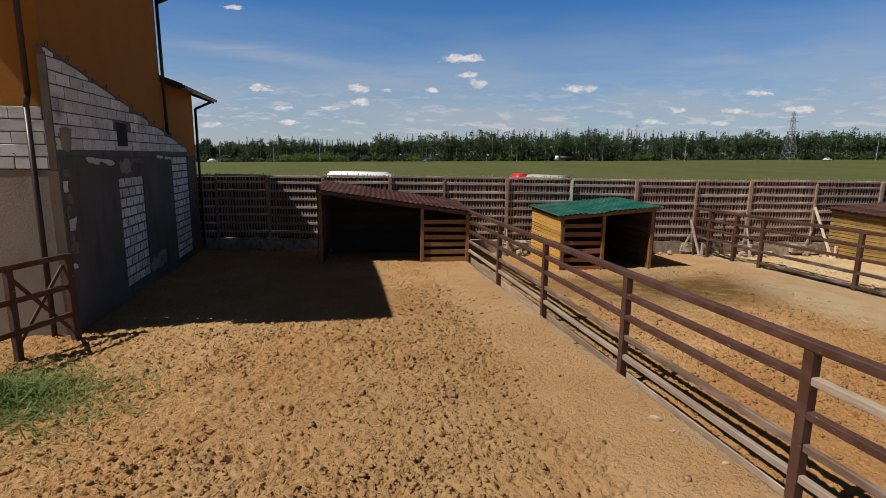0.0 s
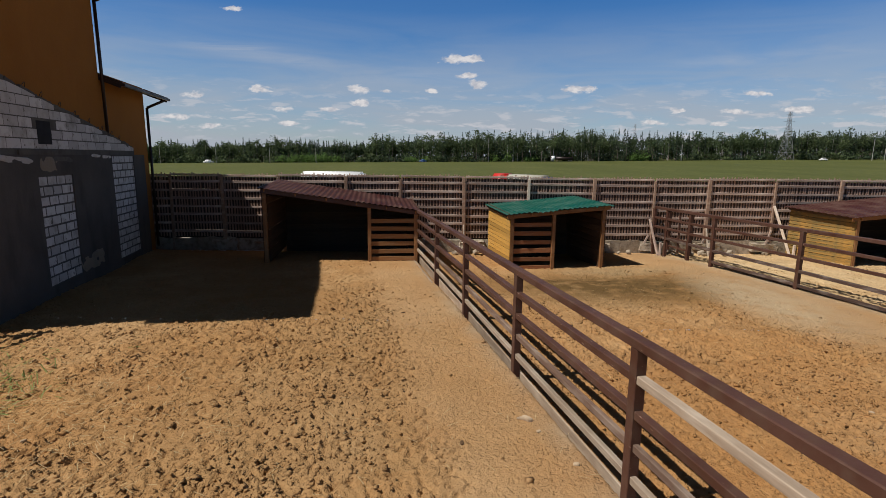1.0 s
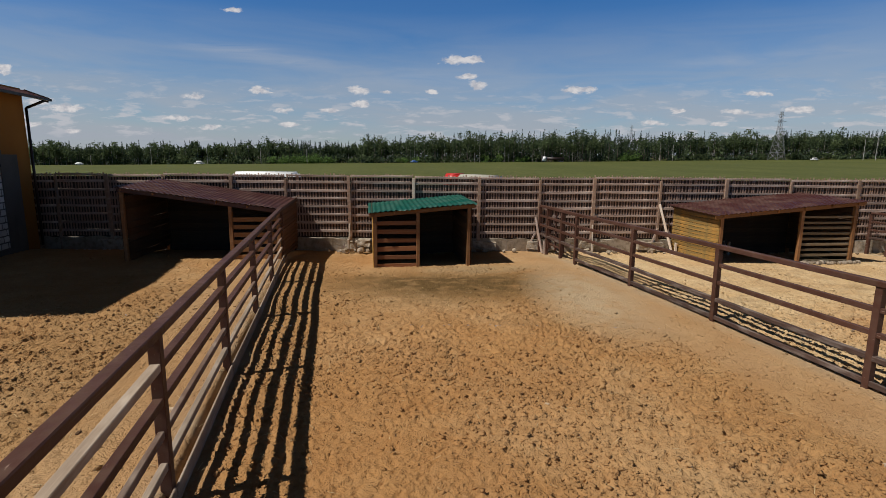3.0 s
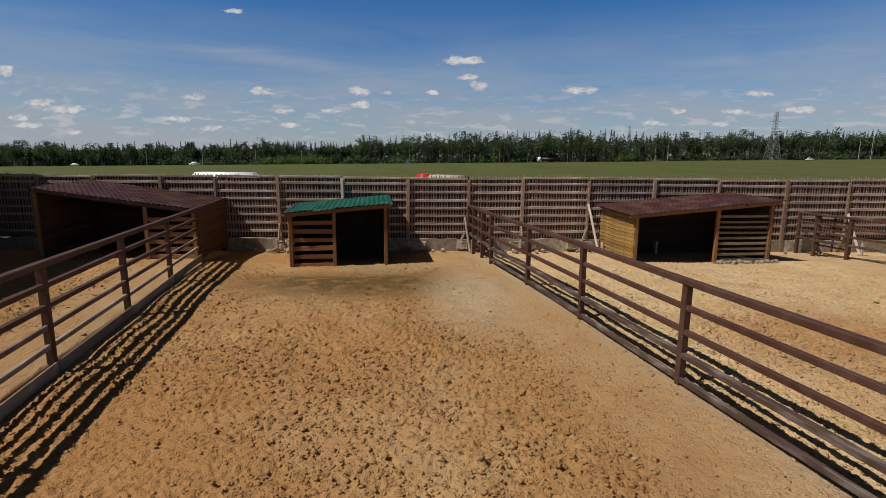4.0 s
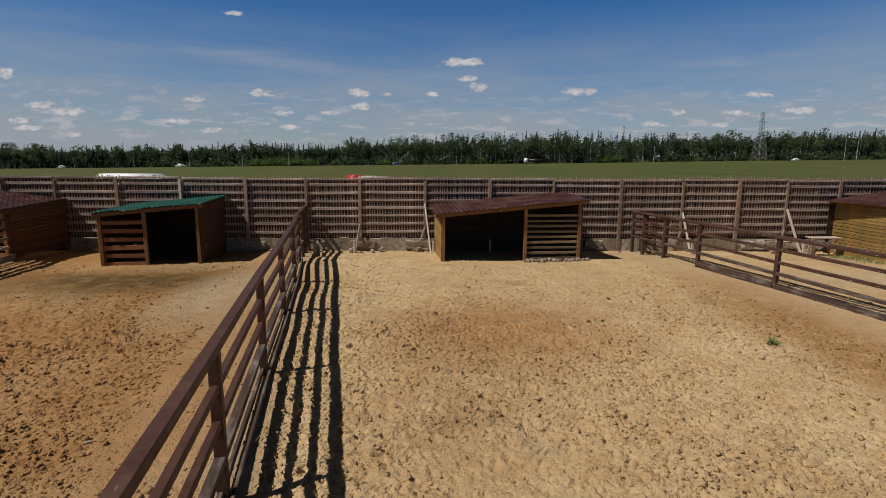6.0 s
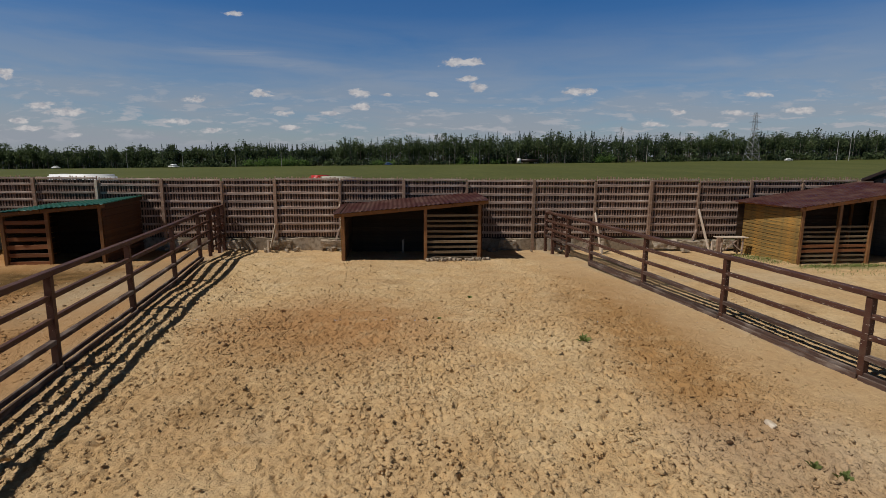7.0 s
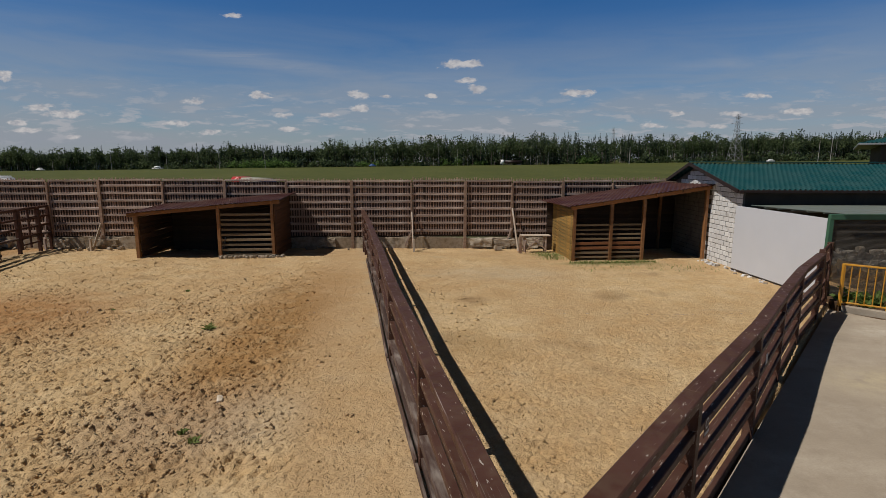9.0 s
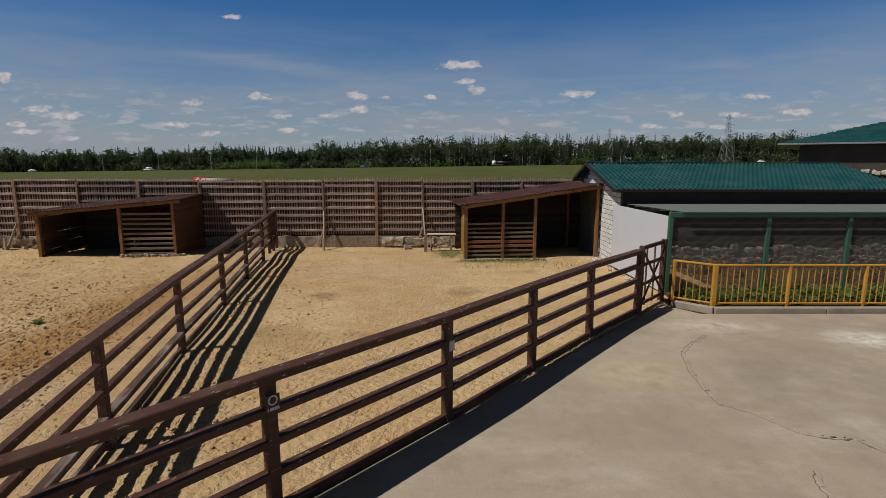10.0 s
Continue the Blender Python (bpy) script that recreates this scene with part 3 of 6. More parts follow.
M_WEED = leaf_material("weeds", (0.090, 0.150, 0.034), (0.170, 0.235, 0.066), (0.125, 0.185, 0.050))
M_STRAW = leaf_material("straw", (0.50, 0.40, 0.22), (0.66, 0.55, 0.33), (0.58, 0.47, 0.28))
M_DUNG = plain("dried_dung", (0.10, 0.055, 0.025), 0.95)
M_SIGNGREY = plain("grey_label", (0.50, 0.50, 0.50), 0.6)


# ---- mesh helpers ----
def empty(name, m, label="", category="", group="", kind=""):
    ob = new(name)
    ob.empty_display_size = 0.1
    ob.matrix_basis = m
    return tagged(ob, label, category, group, kind)


def mesh_of(bm, name, material, smooth=False):
    me = bpy.data.meshes.new(name)
    bm.to_mesh(me)
    bm.free()
    if smooth:
        me.shade_smooth()
    me.materials.append(material)
    return me


def part(name, bm, material, parent, label="", smooth=False):
    """One mesh object under a thing or a part; bm may be a finished mesh, shared between alike pieces."""
    me = bm if isinstance(bm, bpy.types.Mesh) else mesh_of(bm, name, material, smooth)
    ob = new(name, me)
    ob.parent = parent
    return tagged(ob, label)


def add_box(bm, size, m=Matrix(), bevel=0.0):
    r = bmesh.ops.create_cube(bm, size=1.0, matrix=m @ Matrix.Diagonal((*size, 1)))
    if bevel:
        edges = {e for v in r["verts"] for e in v.link_edges}
        bmesh.ops.bevel(bm, geom=list(edges), offset=bevel, segments=1, affect="EDGES", clamp_overlap=True)
    return r["verts"]


def block(size, m=Matrix(), bevel=0.006):
    bm = bmesh.new()
    add_box(bm, size, m, bevel)
    return bm


def span(a, b):
    """The pose whose x axis runs from a to b, with its origin halfway; and the length."""
    a, b = Vector(a), Vector(b)
    d = b - a
    x = d.normalized()
    up = Vector((0, 0, 1)) if abs(x.z) < 0.95 else Vector((0, 1, 0))
    y = up.cross(x).normalized()
    z = x.cross(y)
    m = Matrix((x, y, z)).transposed().to_4x4()
    m.translation = (a + b) / 2
    return m, d.length


def beam(name, a, b, w, h, material, parent, label="", bevel=0.008):
    """A straight timber or tube from a to b: w across, h high. Its own x axis runs along it."""
    m, length = span(a, b)
    ob = part(name, block((length, w, h), Matrix(), bevel), material, parent, label)
    ob.matrix_basis = m
    return ob


def upright(name, p, height, w, d, material, parent, label="", lean=(0, 0), turn=0.0):
    """A post standing at p."""
    ob = part(name, block((w, d, height), Matrix.Translation((0, 0, height / 2)), 0.008), material, parent, label)
    ob.matrix_basis = Matrix.Translation(p) @ pose(0, 0, 0, lean[0], lean[1], turn)
    return ob


def add_tube(bm, a, b, r1, r2, sides=8):
    m, length = span(a, b)
    turn = m @ pose(0, 0, 0, 0, 90, 0)
    bmesh.ops.create_cone(bm, cap_ends=True, segments=sides, radius1=r1, radius2=r2, depth=length, matrix=turn)


def array_mesh(name, verts, faces, material, smooth=False):
    """Mesh from numpy arrays: verts n x 3, faces n x 3 or n x 4."""
    me = bpy.data.meshes.new(name)
    verts, faces = np.asarray(verts, dtype=np.float32), np.asarray(faces, dtype=np.int32)
    me.vertices.add(len(verts))
    me.vertices.foreach_set("co", verts.ravel())
    k = faces.shape[1]
    me.loops.add(faces.size)
    me.loops.foreach_set("vertex_index", faces.ravel())
    me.polygons.add(len(faces))
    me.polygons.foreach_set("loop_start", np.arange(0, faces.size, k, dtype=np.int32))
    me.update(calc_edges=True)
    me.validate()
    if smooth:
        me.shade_smooth()
    me.materials.append(material)
    return me


RNG = np.random.default_rng(7)
LATTICE = RNG.random((256, 256))


def value_noise(x, y, scale, shift=0.0):
    """Smooth noise, 0 to 1, of cells 'scale' metres wide."""
    u, v = np.asarray(x, float) / scale + shift + 1000, np.asarray(y, float) / scale + 1.7 * shift + 1000
    i, j = np.floor(u).astype(int), np.floor(v).astype(int)
    f, g = u - i, v - j
    f, g = f * f * (3 - 2 * f), g * g * (3 - 2 * g)
    i0, i1, j0, j1 = i % 256, (i + 1) % 256, j % 256, (j + 1) % 256
    return (LATTICE[i0, j0] * (1 - f) + LATTICE[i1, j0] * f) * (1 - g) + (LATTICE[i0, j1] * (1 - f) + LATTICE[i1, j1] * f) * g


def step01(v, a, b):
    s = np.clip((np.asarray(v, float) - a) / (b - a), 0, 1)
    return s * s * (3 - 2 * s)


# ---- plan ----
FENCE_Y0, FENCE_SLOPE = 24.15, 0.025


def fence_y(x):
    return FENCE_Y0 + FENCE_SLOPE * (x - 11.5)


A_POSTS = [(4.87, 1.8), (4.10, 5.42), (3.31, 9.0), (2.55, 12.6), (1.78, 16.15), (0.97, 19.9)]
B_POSTS = [(16.45, 1.4), (15.69, 5.05), (14.89, 8.75), (14.10, 12.6), (13.32, 16.3), (12.46, 20.0), (12.20, 21.45), (11.92, 23.0), (11.76, 23.95)]
C_POSTS = [(31.93, 1.05), (31.15, 4.75), (30.36, 8.5), (29.69, 12.25), (28.99, 15.85), (28.29, 19.6), (27.85, 21.75), (27.53, 23.3), (27.38, 24.25)]
D_POSTS = [(31.98, 1.0), (34.0, 3.35), (36.02, 5.6), (37.72, 7.65), (39.42, 9.65), (41.25, 11.6)]


def line_x(posts, y):
    pts = sorted(posts, key=lambda p: p[1])
    return np.interp(y, [p[1] for p in pts], [p[0] for p in pts])


def broad_height(x, y):
    """Height of the ground without its clods."""
    x, y = np.asarray(x, float), np.asarray(y, float)
    z = -0.10 * step01(y, 14, 20) - 0.22 * step01(y, 20.5, 24)
    z = z + 0.10 * step01(y, 24.6, 32)
    side = x - line_x(A_POSTS, np.clip(y, 1.8, 19.9))
    west = (1 - step01(side, -0.06, 0.06)) * (1 - step01(y, 21.5, 24.0)) * step01(y, 0.0, 3.0)
    z = z + west * (0.22 - 0.12 * step01(y, 8, 18) + 0.08 * step01(y, 16, 20))
    z = z - 0.13 * step01(((x - 6.5) / 4.2) ** 2 + ((y - 20.6) / 3.2) ** 2, 1.4, 0.5)
    far = np.clip((y - 30) / 290, 0, 1.5)
    z = z + far * (0.85 + 0.0155 * np.clip(x, -420, 420)) + 0.25 * step01(y, 24.6, 40)
    return z


# ---- ground ----
def surface_height(X, Y):
    """Height of the ground with its hoof marks and clods."""
    X, Y = np.asarray(X, float), np.asarray(Y, float)
    Z = broad_height(X, Y)
    near = step01(X, -13, -9) * (1 - step01(X, 43, 45)) * (1 - step01(Y, 24.4, 25.4)) * step01(Y, 2.6, 3.5)
    # a turned grid, so that the marks follow no axis
    U, V = 0.83 * X + 0.56 * Y, -0.56 * X + 0.83 * Y
    warp = 0.30 * (value_noise(U, V, 0.5, 3.1) - 0.5)
    turn = 0.30 * (value_noise(U, V, 0.43, 6.6) - 0.5)
    lump = value_noise(U + warp, V + turn, 0.30, 0.3)
    small = value_noise(U - turn, V + warp, 0.15, 5.2)
    rough = value_noise(X, Y, 2.6, 8.8) * 0.8 + 0.6
    calm = (1 - 0.25 * step01(Y, 15, 21)) * (1 - 0.6 * step01(X + 0.196 * Y, 32.0, 32.6))
    for posts, wide in ((A_POSTS, 1.6), (B_POSTS, 2.3), (C_POSTS, 1.9)):
        d = X - line_x(posts, np.clip(Y, posts[0][1], posts[-1][1])) + 0.5 * (value_noise(X, Y, 0.9, 9.1) - 0.5)
        calm = calm * (1 - 0.80 * step01(d, -wide - 0.6, -wide + 0.4) * (1 - step01(d, 0.1, 0.5)))
    for cx, cy, rx, ry in ((7.4, 16.3, 3.6, 2.0), (11.6, 15.2, 1.8, 4.4), (33.0, 15.0, 3.5, 6.0)):
        calm = calm * (1 - 0.6 * step01(((X - cx) / rx) ** 2 + ((Y - cy) / ry) ** 2, 1.3, 0.5))
    clods = 0.012 * (np.abs(lump - 0.5) * 2) ** 1.2 + 0.016 * small - 0.016
    # hoof marks: sharp-edged hollows, thicker in some patches, and lumps kicked up beside them
    patch = 0.05 * (value_noise(X, Y, 1.4, 15.5) - 0.5) * 2
    first = value_noise(1.3 * U + warp, V + turn, 0.078, 11.3)
    second = value_noise(U + turn, 1.35 * V - warp, 0.125, 21.3)
    third = value_noise(U - 0.7 * turn, V + 0.7 * warp, 0.065, 31.9)
    pits = -0.038 * step01(first + patch, 0.70, 0.77) - 0.044 * step01(second + patch, 0.77, 0.83)
    heaps = 0.026 * step01(value_noise(1.3 * U + warp + 0.07, V + turn - 0.02, 0.078, 11.3) + patch, 0.70, 0.80) + 0.022 * step01(third + patch, 0.74, 0.84)
    Z = Z + near * (rough * calm * (clods + pits + heaps) + 0.10 * (value_noise(X, Y, 1.9, 2.2) - 0.5) * calm)
    # low banks thrown up along the pen fences
    for posts in (A_POSTS, B_POSTS, C_POSTS):
        d = X - line_x(posts, np.clip(Y, posts[0][1], posts[-1][1]))
        bank = np.exp(-((d - 0.6) / 0.45) ** 2) * near * (Y < 23)
        Z = Z + bank * (0.02 + (0.22 if posts is B_POSTS else 0.10) * (value_noise(X, Y, 1.5, 4.4) - 0.4))
    # the yard slab lies on lowered ground
    inner = (X - 32.0) * 0.745 - (Y - 1.0) * 0.667
    return Z - 0.20 * step01(inner, -0.12, 0.06) * step01(X, 2, 8) * (Y < 24) * (Y > -27) * (X < 72)


def build_ground():
    """One sheet: close-meshed where the pens are near, twice as wide beyond, and out to the horizon."""
    fine_x = -10.5 + 0.033 * np.arange(1621)
    wide_x = fine_x[::2]
    out = np.geomspace(0.4, 2600, 34)
    far_x = np.concatenate([fine_x[0] - out[::-1], wide_x, fine_x[-1] + out])
    near_y = np.concatenate([np.arange(3.2, 9.6, 0.033), np.arange(9.6, 12.0, 0.042)])
    back_y = np.concatenate([np.arange(12.0, 16.0, 0.06), np.arange(16.0, 25.2, 0.11), 25.2 + np.geomspace(0.4, 3800, 34)])
    front_y = np.concatenate([3.2 - np.geomspace(0.4, 1500, 34)[::-1], [3.2]])
    side_y = np.concatenate([near_y[::3], [12.0]])
    verts, faces, start = [], [], 0

    def sheet(xs, ys):
        nonlocal start
        X, Y = np.meshgrid(xs, ys)
        verts.append(np.stack([X, Y, surface_height(X, Y)], -1).reshape(-1, 3))
        idx = start + np.arange(X.size).reshape(X.shape)
        q = np.stack([idx[:-1, :-1], idx[:-1, 1:], idx[1:, 1:], idx[1:, :-1]], -1).reshape(-1, 4)
        faces.append(q[:, [0, 1, 2]])
        faces.append(q[:, [0, 2, 3]])
        start += X.size

    near_y = np.append(near_y, 12.0)
    sheet(fine_x, near_y)
    sheet(far_x, back_y)
    sheet(far_x, front_y)
    sheet(far_x[:35], side_y)
    sheet(far_x[-35:], side_y)
    me = array_mesh("ground", np.concatenate(verts), np.concatenate(faces), M_EARTH, True)
    # close the seams between the meshes
    bm = bmesh.new()
    bm.from_mesh(me)
    bmesh.ops.remove_doubles(bm, verts=[v for v in bm.verts if abs(v.co.y - 12.0) < 0.01 or abs(v.co.y - 3.2) < 0.01 or abs(v.co.x - fine_x[0]) < 0.01 or abs(v.co.x - fine_x[-1]) < 0.01], dist=0.004)
    bm.to_mesh(me)
    bm.free()
    tagged(new("ground", me), "trodden orange clay sand of the pens with green meadow beyond", "ground", kind="structure")


build_ground()


def polygon_slab(name, points, z0, z1, material):
    bm = bmesh.new()
    low = [bm.verts.new((x, y, z0)) for x, y in points]
    high = [bm.verts.new((x, y, z1)) for x, y in points]
    bm.faces.new(high)
    bm.faces.new(low[::-1])
    n = len(points)
    for i in range(n):
        bm.faces.new((low[i], low[(i + 1) % n], high[(i + 1) % n], high[i]))
    bmesh.ops.recalc_face_normals(bm, faces=bm.faces)
    return mesh_of(bm, name, material)


YARD = [(31.98, 0.98), (42.30, 12.52), (43.0, 11.55), (70, 11.75), (70, -25), (8.7, -25)]
tagged(new("pavement", polygon_slab("pavement", YARD, -0.25, 0.0, M_CONCRETE)), "worn grey concrete yard with cracks and pale stains", "pavement", kind="structure")


def pavement_crack(points, width, seed, label):
    """A broken seam: a thin dark groove filler with a crumbled lip beside it."""
    rnd = random.Random(seed)
    fine = []
    for (xa, ya), (xb, yb) in zip(points, points[1:]):
        n = max(2, int(math.hypot(xb - xa, yb - ya) / 0.07))
        for k in range(n):
            f = k / n
            fine.append((xa + (xb - xa) * f + rnd.uniform(-0.022, 0.022), ya + (yb - ya) * f + rnd.uniform(-0.022, 0.022)))
    root = empty("crack", Matrix(), label, "crack", "cracks in the yard", "structure")
    for name, wide, z, material, shift in (("groove", width * 1.6, 0.004, M_CRACK, 0.0), ("lip", 0.10 + width * 2, 0.007, M_LIP, 0.055)):
        bm = bmesh.new()
        rows = []
        for k, (x, y) in enumerate(fine):
            xa, ya = fine[max(k - 1, 0)]
            xb, yb = fine[min(k + 1, len(fine) - 1)]
            d = Vector((xb - xa, yb - ya)).normalized()
            w = wide * rnd.uniform(0.15, 1.0)
            rows.append([bm.verts.new((x - d.y * (w * s + shift), y + d.x * (w * s + shift), z if s in (-0.3, 0.3) else 0.001)) for s in (-0.5, -0.3, 0.3, 0.5)])
        for a, b in zip(rows, rows[1:]):
            if rnd.random() < (0.97 if name == "groove" else 0.7):
                for j in range(3):
                    bm.faces.new((a[j], a[j + 1], b[j + 1], b[j]))
        part(name, bm, material, root)


pavement_crack([(42.24, 9.8), (41.5, 9.1), (41.12, 8.6), (40.83, 7.62), (40.69, 6.7), (40.69, 6.15), (41.01, 5.87), (41.21, 5.56), (41.41, 5.19), (41.78, 5.03), (42.1, 5.06)], 0.009, 61, "fine crack with a crumbled lip in the concrete yard")
pavement_crack([(41.60, 5.10), (41.95, 5.02), (42.12, 5.06), (42.26, 4.68), (42.9, 4.3), (44.2, 3.9)], 0.040, 62, "open dark crack in the concrete yard")
pavement_crack([(40.92, 4.24), (40.75, 3.9), (40.70, 3.5), (40.3, 3.1)], 0.014, 63, "short scratch-like crack in the concrete yard")


# ---- boundary fence ----
BACK_POSTS = [-12.6, -10.35, -8.0, -5.53, -2.46, 0.0, 2.93, 5.87, 8.88, 11.72, 14.24, 17.35, 20.45, 23.5, 26.77, 29.8, 32.5, 34.9, 37.5, 40.0, 42.75, 45.4]
RAIL_Z = [3.11, 2.84, 2.45, 2.08, 1.71, 1.34, 0.96, 0.58]
PICKET = mesh_of(block((0.062, 0.022, 2.86), Matrix.Translation((0, 0, 1.43)), 0.004), "picket", M_PICKET)
PICKET_TALL = mesh_of(block((0.058, 0.022, 2.90), Matrix.Translation((0, 0, 1.46)), 0.004), "picket", M_PICKET)


def fence_bay(i, x0, x1):
    rnd = random.Random(100 + i)
    y0, y1 = fence_y(x0), fence_y(x1)
    m, length = span((x0, y0, 0), (x1, y1, 0))
    m.translation = (x0, y0, 0)
    bay = empty("timber_fence", m, "weathered brown timber fence bay with boards over upright slats", "fence", "boundary fence bays")
    lift = rnd.uniform(-0.03, 0.03)
    thick = i % 2 == 0
    top = 3.12 if thick else 3.02
    upright("post", (0, -0.045, -0.45), top + 0.45, 0.15 if thick else 0.10, 0.10, M_POSTWOOD, bay, lean=(rnd.uniform(-0.5, 0.5), rnd.uniform(-0.6, 0.6)))
    for z in RAIL_Z:
        a, b = rnd.uniform(-0.02, 0.02), rnd.uniform(-0.02, 0.02)
        h = rnd.uniform(0.095, 0.125) if z < 3 else 0.085
        beam("rail", (0.05, rnd.uniform(-0.006, 0.004), z + lift + a), (length - 0.04, rnd.uniform(-0.006, 0.004), z + lift + b), 0.034, h, M_RAIL, bay)
    # backing boards behind the pickets, coloured as dark as the shaded gaps
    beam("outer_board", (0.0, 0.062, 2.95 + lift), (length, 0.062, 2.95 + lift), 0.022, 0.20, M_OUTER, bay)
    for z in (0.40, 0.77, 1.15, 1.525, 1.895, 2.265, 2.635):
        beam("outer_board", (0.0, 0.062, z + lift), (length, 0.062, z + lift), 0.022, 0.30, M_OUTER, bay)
    tooth = 0.06 + 0.07 * float(np.clip((x0 - 16) / 22, 0, 1))
    n = int(length / 0.128)
    for k in range(n):
        p = part("picket", PICKET_TALL if rnd.random() < 0.3 else PICKET, None, bay)
        p.matrix_basis = pose((k + 0.5) * length / n, 0.034 + rnd.uniform(-0.003, 0.003), 0.26 + lift + tooth + rnd.uniform(-0.02, 0.015), 0, rnd.uniform(-0.7, 0.7), 0)
    return bay


for i, (xa, xb) in enumerate(zip(BACK_POSTS, BACK_POSTS[1:])):
    fence_bay(i, xa, xb)


def lumpy(size, seed, amount=0.12, cuts=3, rounding=0.35):
    """A broken, rounded piece of stone or concrete."""
    bm = bmesh.new()
    bmesh.ops.create_cube(bm, size=1.0)
    bmesh.ops.subdivide_edges(bm, edges=bm.edges[:], cuts=cuts, use_grid_fill=True)
    s = Vector(size)
    for v in bm.verts:
        c = v.co.copy()
        v.co = v.co.lerp(v.co.normalized() * 0.56, rounding)
        v.co = Vector((v.co.x * s.x, v.co.y * s.y, v.co.z * s.z))
        d = noise.noise_vector(Vector((c.x * s.x, c.y * s.y, c.z * s.z)) * 4.5 + Vector((seed * 7.3, seed * 1.9, 0)))
        v.co += d * amount * min(s) * 1.6
    return bm


def build_foundation():
    root = empty("fence_foundation", Matrix(), "broken pale concrete footing under the timber fence", "footing", kind="structure")
    rnd = random.Random(5)
    for xa, xb in zip(BACK_POSTS, BACK_POSTS[1:]):
        bm = bmesh.new()
        add_box(bm, (xb - xa + 0.02, 0.16, 0.75))
        bmesh.ops.subdivide_edges(bm, edges=[e for e in bm.edges if abs(e.verts[0].co.x - e.verts[1].co.x) > 1], cuts=14, use_grid_fill=True)
        for v in bm.verts:
            if v.co.z > 0:
                v.co.z += 0.10 * noise.noise(Vector((xa + v.co.x * 1.4, 3.3, v.co.y)))
            v.co.y += 0.06 * noise.noise(Vector((xa * 2 + v.co.x * 2.1, v.co.z * 3, 7.7)))
        ob = part("footing_wall", bm, M_RUBBLE, root)
        ob.matrix_basis = pose((xa + xb) / 2, fence_y((xa + xb) / 2) + 0.02, -0.12, 0, 0, math.degrees(math.atan(FENCE_SLOPE)))
    x, k = -11.6, 0
    while x < 42:
        w = rnd.uniform(0.55, 1.5)
        h = rnd.uniform(0.30, 0.46)
        inside = any(a < x + w / 2 < b for a, b in ((-5.2, 1.4), (4.0, 8.6), (17.7, 24.0), (36.6, 43.0)))
        if rnd.random() < 0.48 and not inside:
            ob = part("footing_block", lumpy((w, rnd.uniform(0.24, 0.36), h), k, 0.16, 4, 0.06), M_RUBBLE, root, smooth=False)
            ob.matrix_basis = pose(x + w / 2, fence_y(x) - 0.12 + rnd.uniform(-0.05, 0.05), 0.20 - h / 2 + rnd.uniform(-0.05, 0.03), rnd.uniform(-3, 3), rnd.uniform(-2.5, 2.5), rnd.uniform(-4, 4))
        x += w * 0.97
        k += 1
    for k in range(30):
        x = rnd.choice((rnd.uniform(1.3, 4.0), rnd.uniform(9.0, 17.0), rnd.uniform(24.6, 36.0), rnd.uniform(12.5, 17.5)))
        s = rnd.uniform(0.10, 0.34)
        ob = part("rubble_piece", lumpy((s, s * 0.8, s * 0.6), 60 + k, 0.2, 2), M_RUBBLE, root)
        ob.matrix_basis = pose(x, fence_y(x) - rnd.uniform(0.35, 0.8), -0.27 + s * 0.2, rnd.uniform(-20, 20), rnd.uniform(-20, 20), rnd.uniform(0, 180))


build_foundation()


def fence_brace(x, out, height, material, w=0.12, side=0.0):
    """A plank leaning against the boundary fence, nailed to a stake."""
    y = fence_y(x)
    root = empty("fence_brace", pose(x, y, 0), "pale plank propping the timber fence from the ground", "brace", "fence braces")
    beam("plank", (side, -out, -0.28), (0, -0.11, height), 0.05, w, material, root)
    beam("plank", (side * 1.3, -out - 0.06, -0.32), (side * 1.3, -out - 0.06, 0.30), 0.09, 0.10, material, root)
    beam("plank", (-0.35, -0.13, -0.2), (0.0, -0.11, height * 0.42), 0.045, 0.09, M_RAIL, root)


for bx, out, height, mat, side in ((17.35, 1.15, 1.95, M_PALE, 0.32), (29.8, 1.0, 1.55, M_PALE, 0.12), (34.9, 1.15, 1.75, M_PALE, 0.2), (2.93, 0.6, 0.95, M_PALE, 0.0),
                             (14.24, 0.75, 0.95, M_PALE, -0.12), (20.45, 0.7, 0.5, M_PALE, 0.0), (11.55, 0.7, 1.3, M_RAIL, 0.25)):
    fence_brace(bx, out, height, mat, 0.12, side)
loose = empty("loose_plank", pose(5.87, fence_y(5.87) - 0.14, 2.05), "pale board nailed upright to the fence top", "plank")
upright("plank", (0, 0, 0), 1.02, 0.13, 0.03, M_PALE, loose)


